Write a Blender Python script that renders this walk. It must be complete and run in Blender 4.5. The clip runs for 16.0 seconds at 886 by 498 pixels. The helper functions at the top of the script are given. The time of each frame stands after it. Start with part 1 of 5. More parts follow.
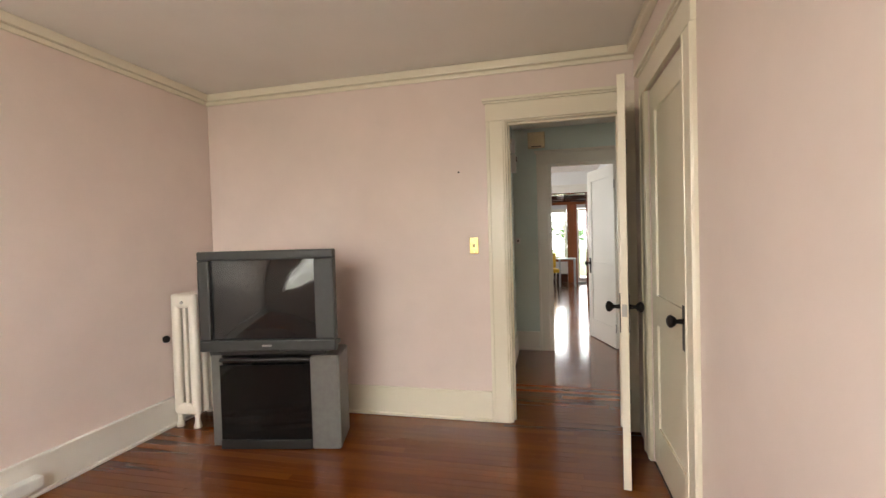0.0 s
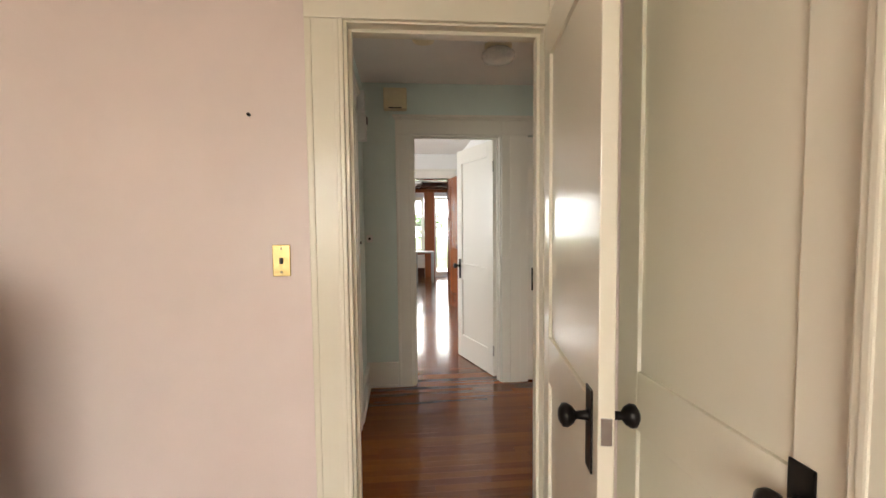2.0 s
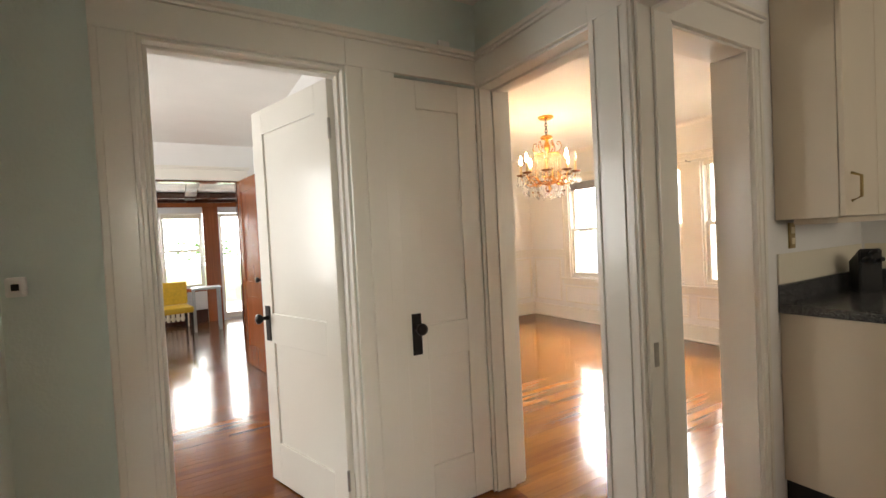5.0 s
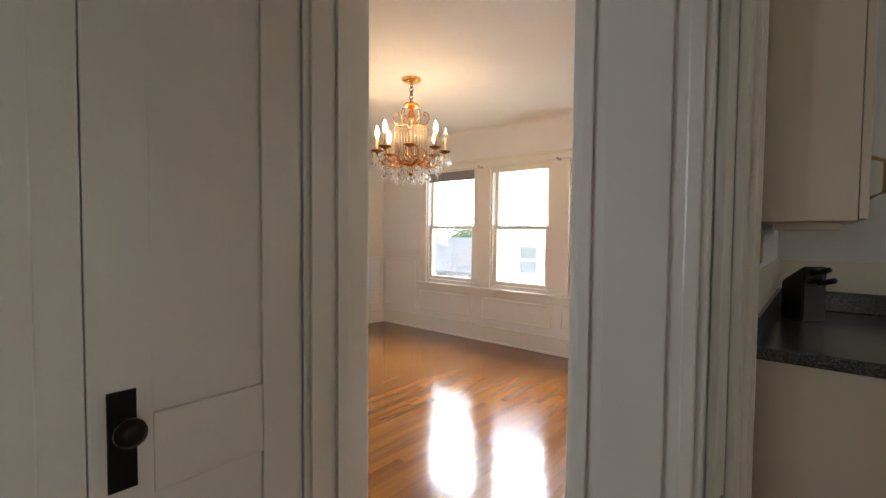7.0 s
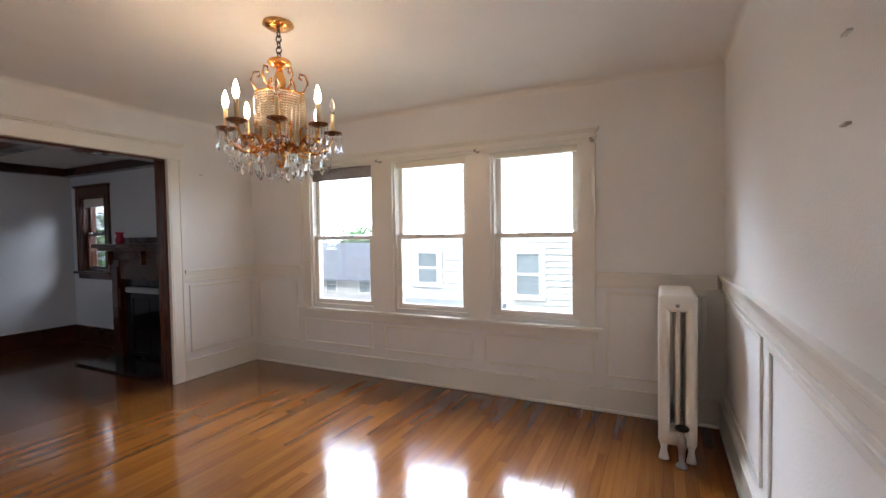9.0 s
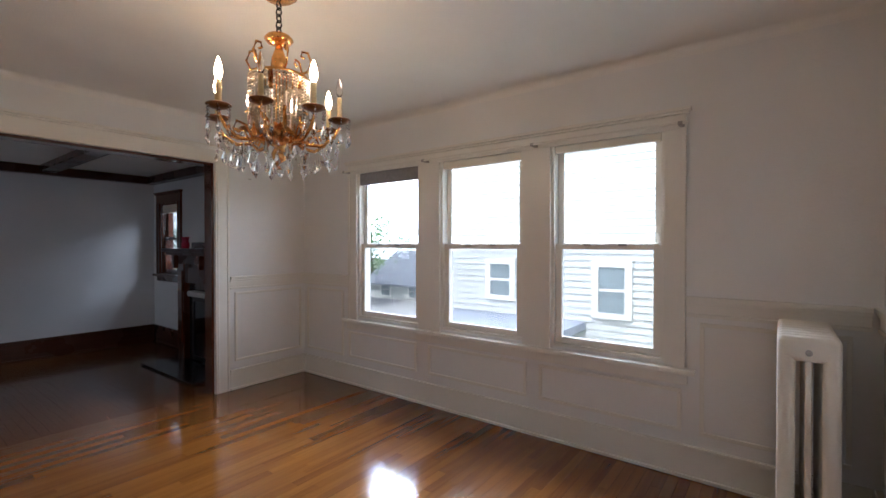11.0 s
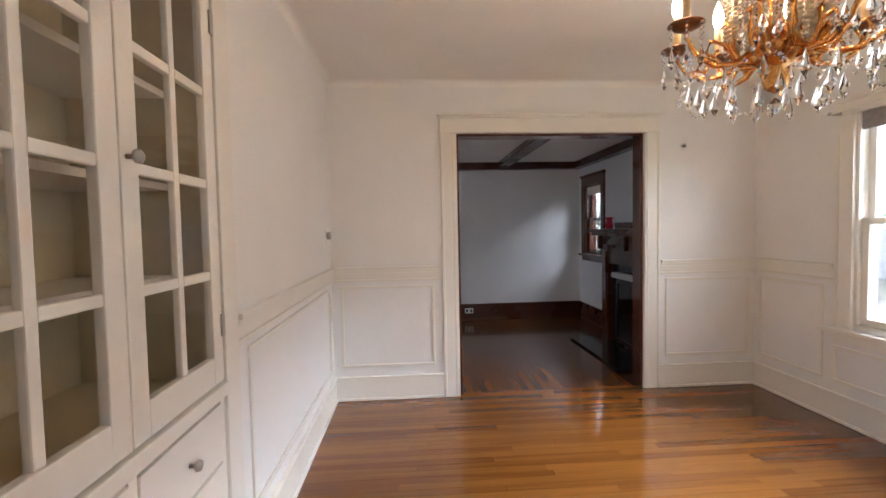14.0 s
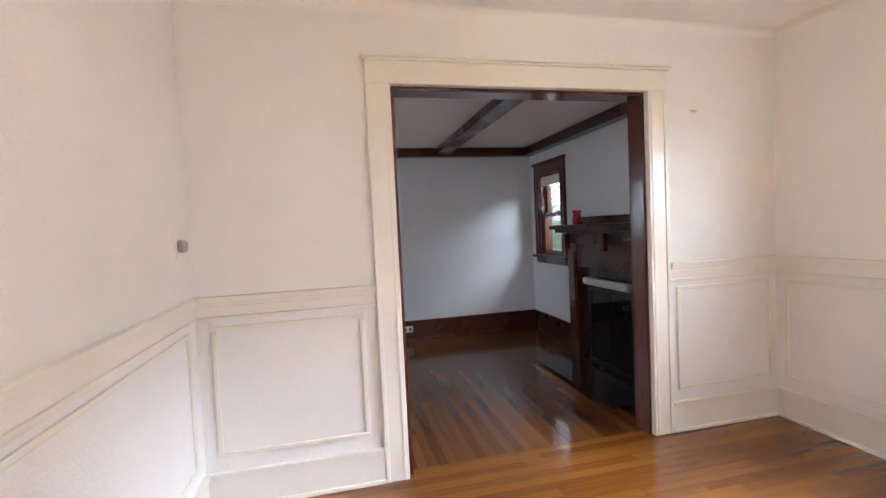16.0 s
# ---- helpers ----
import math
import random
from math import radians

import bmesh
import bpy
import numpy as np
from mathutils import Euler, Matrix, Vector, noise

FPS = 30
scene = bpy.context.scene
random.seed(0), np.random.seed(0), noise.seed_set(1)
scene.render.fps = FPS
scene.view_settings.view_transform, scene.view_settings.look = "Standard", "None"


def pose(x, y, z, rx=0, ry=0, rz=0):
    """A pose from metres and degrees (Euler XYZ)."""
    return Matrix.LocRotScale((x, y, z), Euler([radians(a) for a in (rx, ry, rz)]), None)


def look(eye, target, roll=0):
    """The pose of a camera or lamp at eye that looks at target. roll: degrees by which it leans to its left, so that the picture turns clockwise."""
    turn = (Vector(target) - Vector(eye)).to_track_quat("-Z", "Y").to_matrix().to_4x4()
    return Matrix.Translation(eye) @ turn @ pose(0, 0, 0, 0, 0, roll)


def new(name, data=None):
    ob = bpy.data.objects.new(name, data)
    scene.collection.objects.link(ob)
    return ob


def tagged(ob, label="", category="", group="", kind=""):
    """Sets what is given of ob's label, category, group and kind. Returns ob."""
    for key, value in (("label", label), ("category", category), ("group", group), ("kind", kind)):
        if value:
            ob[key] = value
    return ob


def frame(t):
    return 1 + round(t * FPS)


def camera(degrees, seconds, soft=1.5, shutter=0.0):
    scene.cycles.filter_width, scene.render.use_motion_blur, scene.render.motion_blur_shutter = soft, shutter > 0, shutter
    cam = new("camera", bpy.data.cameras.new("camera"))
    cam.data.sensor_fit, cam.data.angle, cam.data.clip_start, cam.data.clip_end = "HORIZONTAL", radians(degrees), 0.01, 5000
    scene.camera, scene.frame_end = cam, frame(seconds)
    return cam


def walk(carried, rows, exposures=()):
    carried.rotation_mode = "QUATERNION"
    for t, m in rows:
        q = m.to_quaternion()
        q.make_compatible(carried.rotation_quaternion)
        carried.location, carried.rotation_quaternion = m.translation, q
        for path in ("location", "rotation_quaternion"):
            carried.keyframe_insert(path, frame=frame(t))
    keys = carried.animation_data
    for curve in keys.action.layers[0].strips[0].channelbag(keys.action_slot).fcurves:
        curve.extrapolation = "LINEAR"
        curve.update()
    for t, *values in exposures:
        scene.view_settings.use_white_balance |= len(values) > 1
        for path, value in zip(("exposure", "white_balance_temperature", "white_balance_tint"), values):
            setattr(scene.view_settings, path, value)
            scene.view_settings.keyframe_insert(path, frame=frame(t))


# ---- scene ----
cam = camera(89.6, 16.0)
PATH = [
    (0, (-0.066, -0.018, 1.262), (-0.53, 1.927, 1.214), -1.6),
    (0.5, (-0.109, 0.262, 1.288), (-0.361, 2.246, 1.23), -1.2),
    (1, (-0.141, 0.602, 1.301), (-0.2, 2.6, 1.219), -1.0),
    (1.5, (-0.114, 1.023, 1.336), (-0.047, 3.018, 1.224), -1.2),
    (2, (-0.143, 1.387, 1.335), (0.039, 3.375, 1.215), -0.6),
    (2.5, (-0.194, 1.749, 1.318), (0.125, 3.72, 1.214), -0.1),
    (3, (-0.128, 2.092, 1.316), (0.269, 4.051, 1.236), -0.6),
    (3.5, (-0.113, 2.394, 1.33), (0.383, 4.331, 1.274), -1.1),
    (4, (-0.092, 2.66, 1.309), (0.543, 4.556, 1.275), -2.0),
    (4.2, (-0.078, 2.762, 1.317), (0.633, 4.631, 1.279), -2.5),
    (6.3, (0.421, 3.721, 1.247), (1.81, 5.159, 1.179), -0.6),
    (6.5, (0.504, 3.795, 1.254), (1.934, 5.191, 1.176), -0.2),
    (7, (0.699, 3.988, 1.257), (2.227, 5.277, 1.178), 0.5),
    (7.5, (0.864, 4.184, 1.26), (2.509, 5.319, 1.187), 1.3),
    (8, (1.053, 4.383, 1.313), (2.819, 5.319, 1.237), 1.0),
    (10.3, (1.905, 4.748, 1.333), (3.698, 5.633, 1.281), -1.9),
    (10.5, (1.953, 4.734, 1.343), (3.705, 5.697, 1.296), -1.5),
    (11, (2.056, 4.658, 1.322), (3.652, 5.863, 1.301), 0.0),
    (11.5, (2.202, 4.666, 1.275), (3.567, 6.127, 1.242), 1.3),
    (12, (2.234, 4.735, 1.261), (3.387, 6.367, 1.188), 2.5),
    (12.5, (2.274, 4.805, 1.284), (3.177, 6.586, 1.169), 2.3),
    (13, (2.236, 4.872, 1.314), (2.861, 6.768, 1.192), 1.3),
    (13.5, (2.196, 4.986, 1.318), (2.526, 6.956, 1.211), -0.1),
    (14, (2.147, 5.19, 1.307), (2.279, 7.184, 1.218), -1.1),
    (14.5, (2.111, 5.412, 1.306), (2.195, 7.409, 1.238), -2.3),
    (15, (2.059, 5.694, 1.26), (2.194, 7.689, 1.214), -2.7),
    (15.5, (2.092, 6.003, 1.279), (2.362, 7.984, 1.21), -2.9),
    (16, (2.199, 6.336, 1.301), (2.649, 8.282, 1.207), -2.7),
]
EXPO = [(0, 1.42, 6800, 10), (2.5, 1.72, 6900, 10), (3.5, 1.88, 7100, 10), (4.2, 1.97, 7200, 10), (6.3, 1.0, 6350, 10), (7.0, 0.9, 6200, 10), (8.0, 0.7, 6000, 10), (10.3, 0.12, 5300, 10), (12.5, 0.0, 5700, 10), (13.5, 0.55, 5800, 10), (14.5, 1.22, 5700, 10), (16, 1.52, 5550, 10)]
walk(cam, [(t, look(eye, target, roll)) for t, eye, target, roll in PATH], EXPO)

# ---- world, sun, large lights ----
world = bpy.data.worlds.new("sky")
scene.world = world
world.use_nodes = True
wn = world.node_tree
sky = wn.nodes.new("ShaderNodeTexSky")
sky.sky_type, sky.sun_disc = "NISHITA", False
sky.sun_elevation, sky.sun_rotation = radians(52), radians(265)
sky.air_density, sky.dust_density = 1.0, 4.0
wn.links.new(sky.outputs[0], wn.nodes["Background"].inputs[0])
wn.nodes["Background"].inputs[1].default_value = 0.15
sun = new("sun", bpy.data.lights.new("sun", "SUN"))
sun.data.energy, sun.data.angle, sun.data.color = 4.5, radians(0.6), (1.0, 0.95, 0.87)
sun.matrix_world = look((-20, 1.5, 26), (0, 0, 0))


def fill_lamp(name, eye, target, w, h, watts, col):
    """An area lamp added to make up for missing sky light."""
    l = bpy.data.lights.new(name, "AREA")
    l.shape, l.size, l.size_y, l.energy, l.color = "RECTANGLE", w, h, watts, col
    ob = new(name, l)
    ob.matrix_world = look(eye, target)
    return ob


COOL = (0.93, 0.97, 1.0)
# Unseen lamp in mid-air outside the three windows, added to brighten the dining room.
fill_lamp("dining_fill_light", (8.4, 7.3, 4.4), (3.0, 6.3, 1.0), 7.6, 2.8, 2400, (0.95, 0.97, 1.0))
fill_lamp("bedroom_sky_light", (-1.2, -1.27, 1.45), (-1.2, 2, 1.5), 1.8, 1.3, 13, (1.0, 0.95, 0.88))
# Four added fill lamps inside the rooms; no windows stand behind them.
fill_lamp("kitchen_fill_light", (2.6, 1.56, 1.5), (2.6, 3, 1.2), 1.0, 1.0, 4.5, (1.0, 0.93, 0.82))
fill_lamp("bath_fill_light", (-2.36, 4.2, 1.6), (0, 4.2, 1.3), 0.7, 0.9, 5, (1.0, 0.97, 0.92))
fill_lamp("hall_room_fill_light", (-2.1, 6.9, 1.5), (1, 6.9, 1.2), 1.4, 1.3, 19, COOL)
fill_lamp("living_fill_light", (-1.5, 10.4, 1.5), (3, 10.4, 1.2), 1.6, 1.4, 6.5, COOL)

H, HL = 2.43, 2.225


# ---- materials ----
def material(name, build):
    m = bpy.data.materials.new(name)
    m.use_nodes = True
    t = m.node_tree
    b = t.nodes["Principled BSDF"]
    build(t, b)
    return m


def node(t, kind, **values):
    n = t.nodes.new(kind)
    for k, v in values.items():
        n.inputs[k.replace("_", " ")].default_value = v
    return n


def ramp(t, src, stops):
    r = t.nodes.new("ShaderNodeValToRGB")
    while len(r.color_ramp.elements) < len(stops):
        r.color_ramp.elements.new(0.5)
    for e, (p, c) in zip(r.color_ramp.elements, stops):
        e.position, e.color = p, (*c, 1)
    t.links.new(src, r.inputs[0])
    return r.outputs[0]


def coords(t, scale=(1, 1, 1)):
    g = t.nodes.new("ShaderNodeNewGeometry")
    mp = t.nodes.new("ShaderNodeMapping")
    mp.inputs["Scale"].default_value = scale
    t.links.new(g.outputs["Position"], mp.inputs["Vector"])
    return mp.outputs[0]


def bump(t, b, src, strength, distance):
    n = node(t, "ShaderNodeBump", Strength=strength, Distance=distance)
    t.links.new(src, n.inputs["Height"])
    t.links.new(n.outputs[0], b.inputs["Normal"])


def paint(name, col, rough=0.45, mottle=0.04, bumpy=0.25, coat=0.0, scale=1.0):
    """Painted plaster or wood: faint cloudy tone, roller or brush relief."""
    def build(t, b):
        co = coords(t)
        big = node(t, "ShaderNodeTexNoise", Scale=1.7 * scale, Detail=5.0, Roughness=0.6)
        fine = node(t, "ShaderNodeTexNoise", Scale=95.0 * scale, Detail=3.0)
        for n in (big, fine):
            t.links.new(co, n.inputs["Vector"])
        lo = tuple(c * (1 - mottle) for c in col)
        hi = tuple(min(1, c * (1 + mottle)) for c in col)
        t.links.new(ramp(t, big.outputs[0], [(0.3, lo), (0.7, hi)]), b.inputs["Base Color"])
        b.inputs["Roughness"].default_value = rough
        b.inputs["Coat Weight"].default_value = coat
        b.inputs["Coat Roughness"].default_value = 0.12
        bump(t, b, fine.outputs[0], bumpy, 0.004)
    return material(name, build)


def wood(name, dark, light, along, rough=0.22, coat=0.5, grain=1.0, vary=0.6, per_object=True):
    """Varnished boards; the grain runs along one axis, each board has its own tone."""
    def build(t, b):
        sc = [34.0, 34.0, 34.0]
        sc["xyz".index(along)] = 1.6
        co = coords(t, sc)
        off = t.nodes.new("ShaderNodeVectorMath")
        off.operation = "ADD"
        if per_object:
            info = t.nodes.new("ShaderNodeObjectInfo")
            rnd = info.outputs["Random"]
        else:
            g = t.nodes.new("ShaderNodeNewGeometry")
            rnd = g.outputs["Random Per Island"]
        mul = node(t, "ShaderNodeMath")
        mul.operation, mul.inputs[1].default_value = "MULTIPLY", 37.0
        t.links.new(rnd, mul.inputs[0])
        t.links.new(co, off.inputs[0])
        t.links.new(mul.outputs[0], off.inputs[1])
        gr = node(t, "ShaderNodeTexNoise", Scale=1.0, Detail=6.0, Roughness=0.65, Distortion=0.6)
        t.links.new(off.outputs[0], gr.inputs["Vector"])
        mix = node(t, "ShaderNodeMix")
        mix.inputs["Factor"].default_value = vary
        t.links.new(gr.outputs[0], mix.inputs["A"])
        t.links.new(rnd, mix.inputs["B"])
        c = ramp(t, mix.outputs["Result"], [(0.15, dark), (0.5, tuple((a + d) / 2 for a, d in zip(dark, light))), (0.85, light)])
        t.links.new(c, b.inputs["Base Color"])
        wear = node(t, "ShaderNodeTexNoise", Scale=2.3, Detail=4.0)
        t.links.new(coords(t), wear.inputs["Vector"])
        mr = node(t, "ShaderNodeMapRange")
        mr.inputs["To Min"].default_value, mr.inputs["To Max"].default_value = rough * 0.7, rough * 1.5
        t.links.new(wear.outputs[0], mr.inputs["Value"])
        t.links.new(mr.outputs[0], b.inputs["Roughness"])
        b.inputs["Coat Weight"].default_value = coat
        b.inputs["Coat Roughness"].default_value = 0.07
        b.inputs["Specular IOR Level"].default_value = 0.25
        bump(t, b, gr.outputs[0], 0.08 * grain, 0.003)
    return material(name, build)


def plain(name, col, rough=0.4, metal=0.0, mottle=0.1, scale=30.0, **extra):
    def build(t, b):
        n = node(t, "ShaderNodeTexNoise", Scale=scale, Detail=4.0)
        t.links.new(coords(t), n.inputs["Vector"])
        t.links.new(ramp(t, n.outputs[0], [(0.3, tuple(c * (1 - mottle) for c in col)), (0.7, tuple(min(1, c * (1 + mottle)) for c in col))]), b.inputs["Base Color"])
        b.inputs["Roughness"].default_value, b.inputs["Metallic"].default_value = rough, metal
        for k, v in extra.items():
            b.inputs[k.replace("_", " ")].default_value = v
        bump(t, b, n.outputs[0], 0.05, 0.002)
    return material(name, build)


def speckle(name, dark, light, rough):
    def build(t, b):
        n = node(t, "ShaderNodeTexVoronoi", Scale=260.0)
        t.links.new(coords(t), n.inputs["Vector"])
        t.links.new(ramp(t, n.outputs["Color"], [(0.2, dark), (0.75, tuple((a + c) / 2 for a, c in zip(dark, light))), (0.9, light)]), b.inputs["Base Color"])
        b.inputs["Roughness"].default_value = rough
    return material(name, build)


def glass(name, tint=(1, 1, 1), rough=0.0):
    def build(t, b):
        b.inputs["Base Color"].default_value = (*tint, 1)
        b.inputs["Roughness"].default_value = rough
        b.inputs["Transmission Weight"].default_value = 1.0
        b.inputs["IOR"].default_value = 1.45
    return material(name, build)


def thin_glass(name):
    """Window pane: clear, with a mirror gloss that grows at grazing angles."""
    m = bpy.data.materials.new(name)
    m.use_nodes = True
    t = m.node_tree
    t.nodes.remove(t.nodes["Principled BSDF"])
    tr = t.nodes.new("ShaderNodeBsdfTransparent")
    gl = t.nodes.new("ShaderNodeBsdfGlossy")
    gl.inputs["Roughness"].default_value = 0.01
    lw = node(t, "ShaderNodeLayerWeight", Blend=0.5)
    pw, ad = t.nodes.new("ShaderNodeMath"), t.nodes.new("ShaderNodeMath")
    pw.operation, pw.inputs[1].default_value = "POWER", 5.0
    ad.operation, ad.inputs[1].default_value, ad.inputs[2].default_value = "MULTIPLY_ADD", 0.5, 0.035
    t.links.new(lw.outputs["Facing"], pw.inputs[0])
    t.links.new(pw.outputs[0], ad.inputs[0])
    mx = t.nodes.new("ShaderNodeMixShader")
    t.links.new(ad.outputs[0], mx.inputs[0])
    t.links.new(tr.outputs[0], mx.inputs[1])
    t.links.new(gl.outputs[0], mx.inputs[2])
    t.links.new(mx.outputs[0], t.nodes["Material Output"].inputs[0])
    return m


def glow(name, col, power):
    def build(t, b):
        b.inputs["Base Color"].default_value = (*col, 1)
        b.inputs["Emission Color"].default_value = (*col, 1)
        b.inputs["Emission Strength"].default_value = power
    return material(name, build)


PINK = paint("pink_wall_paint", (0.80, 0.675, 0.62), 0.42, 0.05, 0.12, 0.1)
MINT = paint("pale_green_wall_paint", (0.70, 0.80, 0.755), 0.42, 0.03, 0.3, 0.05)
WHITE = paint("white_wall_paint", (0.82, 0.81, 0.79), 0.5, 0.025, 0.35)
CEIL = paint("ceiling_paint", (0.85, 0.83, 0.79), 0.6, 0.03, 0.4)
TRIM = paint("white_gloss_trim_paint", (0.82, 0.79, 0.72), 0.28, 0.025, 0.12, 0.25, 0.6)
CREAM = paint("cream_trim_paint", (0.82, 0.76, 0.62), 0.3, 0.03, 0.12, 0.25, 0.6)
LIVWALL = paint("pale_grey_wall_paint", (0.72, 0.72, 0.73), 0.5, 0.03, 0.4)
BATH = paint("white_tile_paint", (0.85, 0.83, 0.78), 0.25, 0.02, 0.05, 0.3)
OAK_X = wood("varnished_oak_x", (0.10, 0.030, 0.005), (0.29, 0.112, 0.021), "x", 0.14, 0.6, 1.0, 0.36)
OAK_XI = wood("varnished_oak_x_joined", (0.11, 0.026, 0.004), (0.22, 0.064, 0.010), "x", 0.16, 0.3, 0.8, 0.4)
OAK_Y = wood("dark_varnished_oak_y", (0.075, 0.025, 0.008), (0.19, 0.075, 0.022), "y", 0.17, 0.25, 1.0, 0.5)
MAHOG_Z = wood("dark_stained_wood_z", (0.045, 0.012, 0.006), (0.13, 0.036, 0.016), "z", 0.22, 0.6, 1.0, 0.2)
MAHOG_X = wood("dark_stained_wood_x", (0.03, 0.010, 0.007), (0.08, 0.026, 0.014), "x", 0.25, 0.4, 1.0, 0.2)
MAHOG_Y = wood("dark_stained_wood_y", (0.03, 0.010, 0.007), (0.08, 0.026, 0.014), "y", 0.25, 0.4, 1.0, 0.2)
REDWOOD = wood("red_brown_varnished_wood", (0.20, 0.055, 0.02), (0.40, 0.13, 0.05), "z", 0.22, 0.5, 1.0, 0.2)
BLACKIRON = plain("blackened_bronze", (0.018, 0.015, 0.014), 0.32, 0.7)
STEEL = plain("worn_steel", (0.45, 0.43, 0.40), 0.3, 1.0)
BRASS = plain("aged_brass", (0.42, 0.31, 0.14), 0.28, 1.0)
GILT = plain("gilt_metal", (0.80, 0.42, 0.13), 0.25, 1.0, 0.25)
RADPAINT = paint("radiator_cream_paint", (0.80, 0.75, 0.65), 0.38, 0.04, 0.3, 0.1)
TVGREY = plain("grey_tv_plastic", (0.030, 0.032, 0.031), 0.45)
TVSILVER = plain("silver_grey_plastic", (0.13, 0.125, 0.115), 0.4)
TVDARK = plain("black_plastic", (0.012, 0.012, 0.012), 0.3)
SCREEN = plain("dark_picture_tube", (0.012, 0.013, 0.014), 0.06, 0.0, 0.05, 3.0, Coat_Weight=0.4, Coat_Roughness=0.02)
SMOKED = plain("smoked_glass", (0.006, 0.006, 0.006), 0.06, 0.0, 0.05, 3.0, Specular_IOR_Level=0.3)
PANE = thin_glass("window_glass")


def mesh_screen(name, cover):
    """Fine grey wire cloth, mostly open."""
    m = bpy.data.materials.new(name)
    m.use_nodes = True
    t = m.node_tree
    t.nodes["Principled BSDF"].inputs["Base Color"].default_value = (0.12, 0.12, 0.125, 1)
    t.nodes["Principled BSDF"].inputs["Roughness"].default_value = 0.6
    tr, mx = t.nodes.new("ShaderNodeBsdfTransparent"), t.nodes.new("ShaderNodeMixShader")
    mx.inputs[0].default_value = cover
    t.links.new(tr.outputs[0], mx.inputs[1])
    t.links.new(t.nodes["Principled BSDF"].outputs[0], mx.inputs[2])
    t.links.new(mx.outputs[0], t.nodes["Material Output"].inputs[0])
    return m


SCREENCLOTH = mesh_screen("insect_screen_cloth", 0.28)
# Denser cloth for the living room window, added to dim incoming light.
DIMCLOTH = mesh_screen("dimming_cloth", 0.52)
CRYSTAL = glass("cut_crystal", (1, 1, 1), 0.0)
BEAD = plain("crystal_bead", (0.9, 0.82, 0.68), 0.08, 0.0, 0.05, 40.0, Transmission_Weight=0.55)
BRONZE = plain("dark_gilt_bronze", (0.20, 0.085, 0.035), 0.3, 1.0, 0.3)
BULB = glow("lit_flame_bulb", (1.0, 0.68, 0.38), 90.0)
DEADBULB = glass("unlit_clear_bulb", (1, 0.98, 0.95), 0.05)
CANDLE = plain("ivory_candle_sleeve", (0.72, 0.58, 0.33), 0.45)
IVORY = plain("ivory_plastic", (0.75, 0.66, 0.45), 0.4, 0.0, 0.04)
WPLASTIC = plain("white_plastic", (0.82, 0.82, 0.80), 0.35, 0.0, 0.03)
CHINA = plain("white_glazed_china", (0.86, 0.85, 0.82), 0.08, 0.0, 0.02)
CABPAINT = paint("cream_cabinet_laminate", (0.66, 0.58, 0.46), 0.35, 0.03, 0.05)
GRANITE = speckle("grey_speckled_laminate", (0.025, 0.025, 0.027), (0.16, 0.16, 0.16), 0.22)
INOX = plain("brushed_stainless", (0.55, 0.54, 0.52), 0.25, 1.0)
SHELFBACK = paint("cabinet_inside_paint", (0.62, 0.54, 0.37), 0.5, 0.04, 0.1)
BLIND = plain("grey_blind_fabric", (0.30, 0.29, 0.30), 0.8)
HAZE = glow("bright_hazy_sky", (0.96, 0.98, 1.0), 3.2)
YELLOW = plain("yellow_fabric", (0.75, 0.48, 0.05), 0.75)
GREYPAINT = plain("pale_grey_enamel", (0.42, 0.45, 0.47), 0.4)
REDGLASS = plain("red_glass", (0.45, 0.02, 0.06), 0.1)
SIDING = paint("white_house_siding", (0.55, 0.55, 0.52), 0.6, 0.03, 0.2)
SHINGLE = paint("grey_roof_felt", (0.25, 0.27, 0.31), 0.85, 0.12, 0.6)
FARWIN = plain("dark_window_glass", (0.22, 0.26, 0.27), 0.08)
LEAF = plain("green_leaves", (0.07, 0.16, 0.03), 0.6, 0.0, 0.5, 4.0)
BARK = plain("tree_bark", (0.10, 0.07, 0.05), 0.9, 0.0, 0.4)
GRASS = plain("ground_grass", (0.09, 0.13, 0.05), 0.95, 0.0, 0.4, 0.6)
CONCRETE = plain("pale_concrete", (0.48, 0.47, 0.45), 0.9, 0.0, 0.12, 2.0)
ASPHALT = plain("asphalt", (0.06, 0.06, 0.06), 0.9, 0.0, 0.2, 3.0)
SOOT = plain("black_fireplace_tile", (0.02, 0.02, 0.021), 0.15, 0.0, 0.3)


# ---- mesh helpers ----
def box(bm, x0, x1, y0, y1, z0, z1, bev=0.0):
    """A box added to a bmesh, with its edges rounded by bev."""
    x0, x1, y0, y1, z0, z1 = min(x0, x1), max(x0, x1), min(y0, y1), max(y0, y1), min(z0, z1), max(z0, z1)
    v = [bm.verts.new(p) for p in ((x0, y0, z0), (x1, y0, z0), (x1, y1, z0), (x0, y1, z0), (x0, y0, z1), (x1, y0, z1), (x1, y1, z1), (x0, y1, z1))]
    fs = [bm.faces.new([v[i] for i in q]) for q in ((3, 2, 1, 0), (4, 5, 6, 7), (0, 1, 5, 4), (1, 2, 6, 5), (2, 3, 7, 6), (3, 0, 4, 7))]
    if bev > 0:
        es = list({e for f in fs for e in f.edges})
        bmesh.ops.bevel(bm, geom=es, offset=min(bev, 0.45 * min(x1 - x0, y1 - y0, z1 - z0)), segments=2, affect="EDGES", profile=0.6)
    return bm


def boxes(*list_of, bev=0.0):
    bm = bmesh.new()
    for b in list_of:
        box(bm, *b, bev)
    return bm


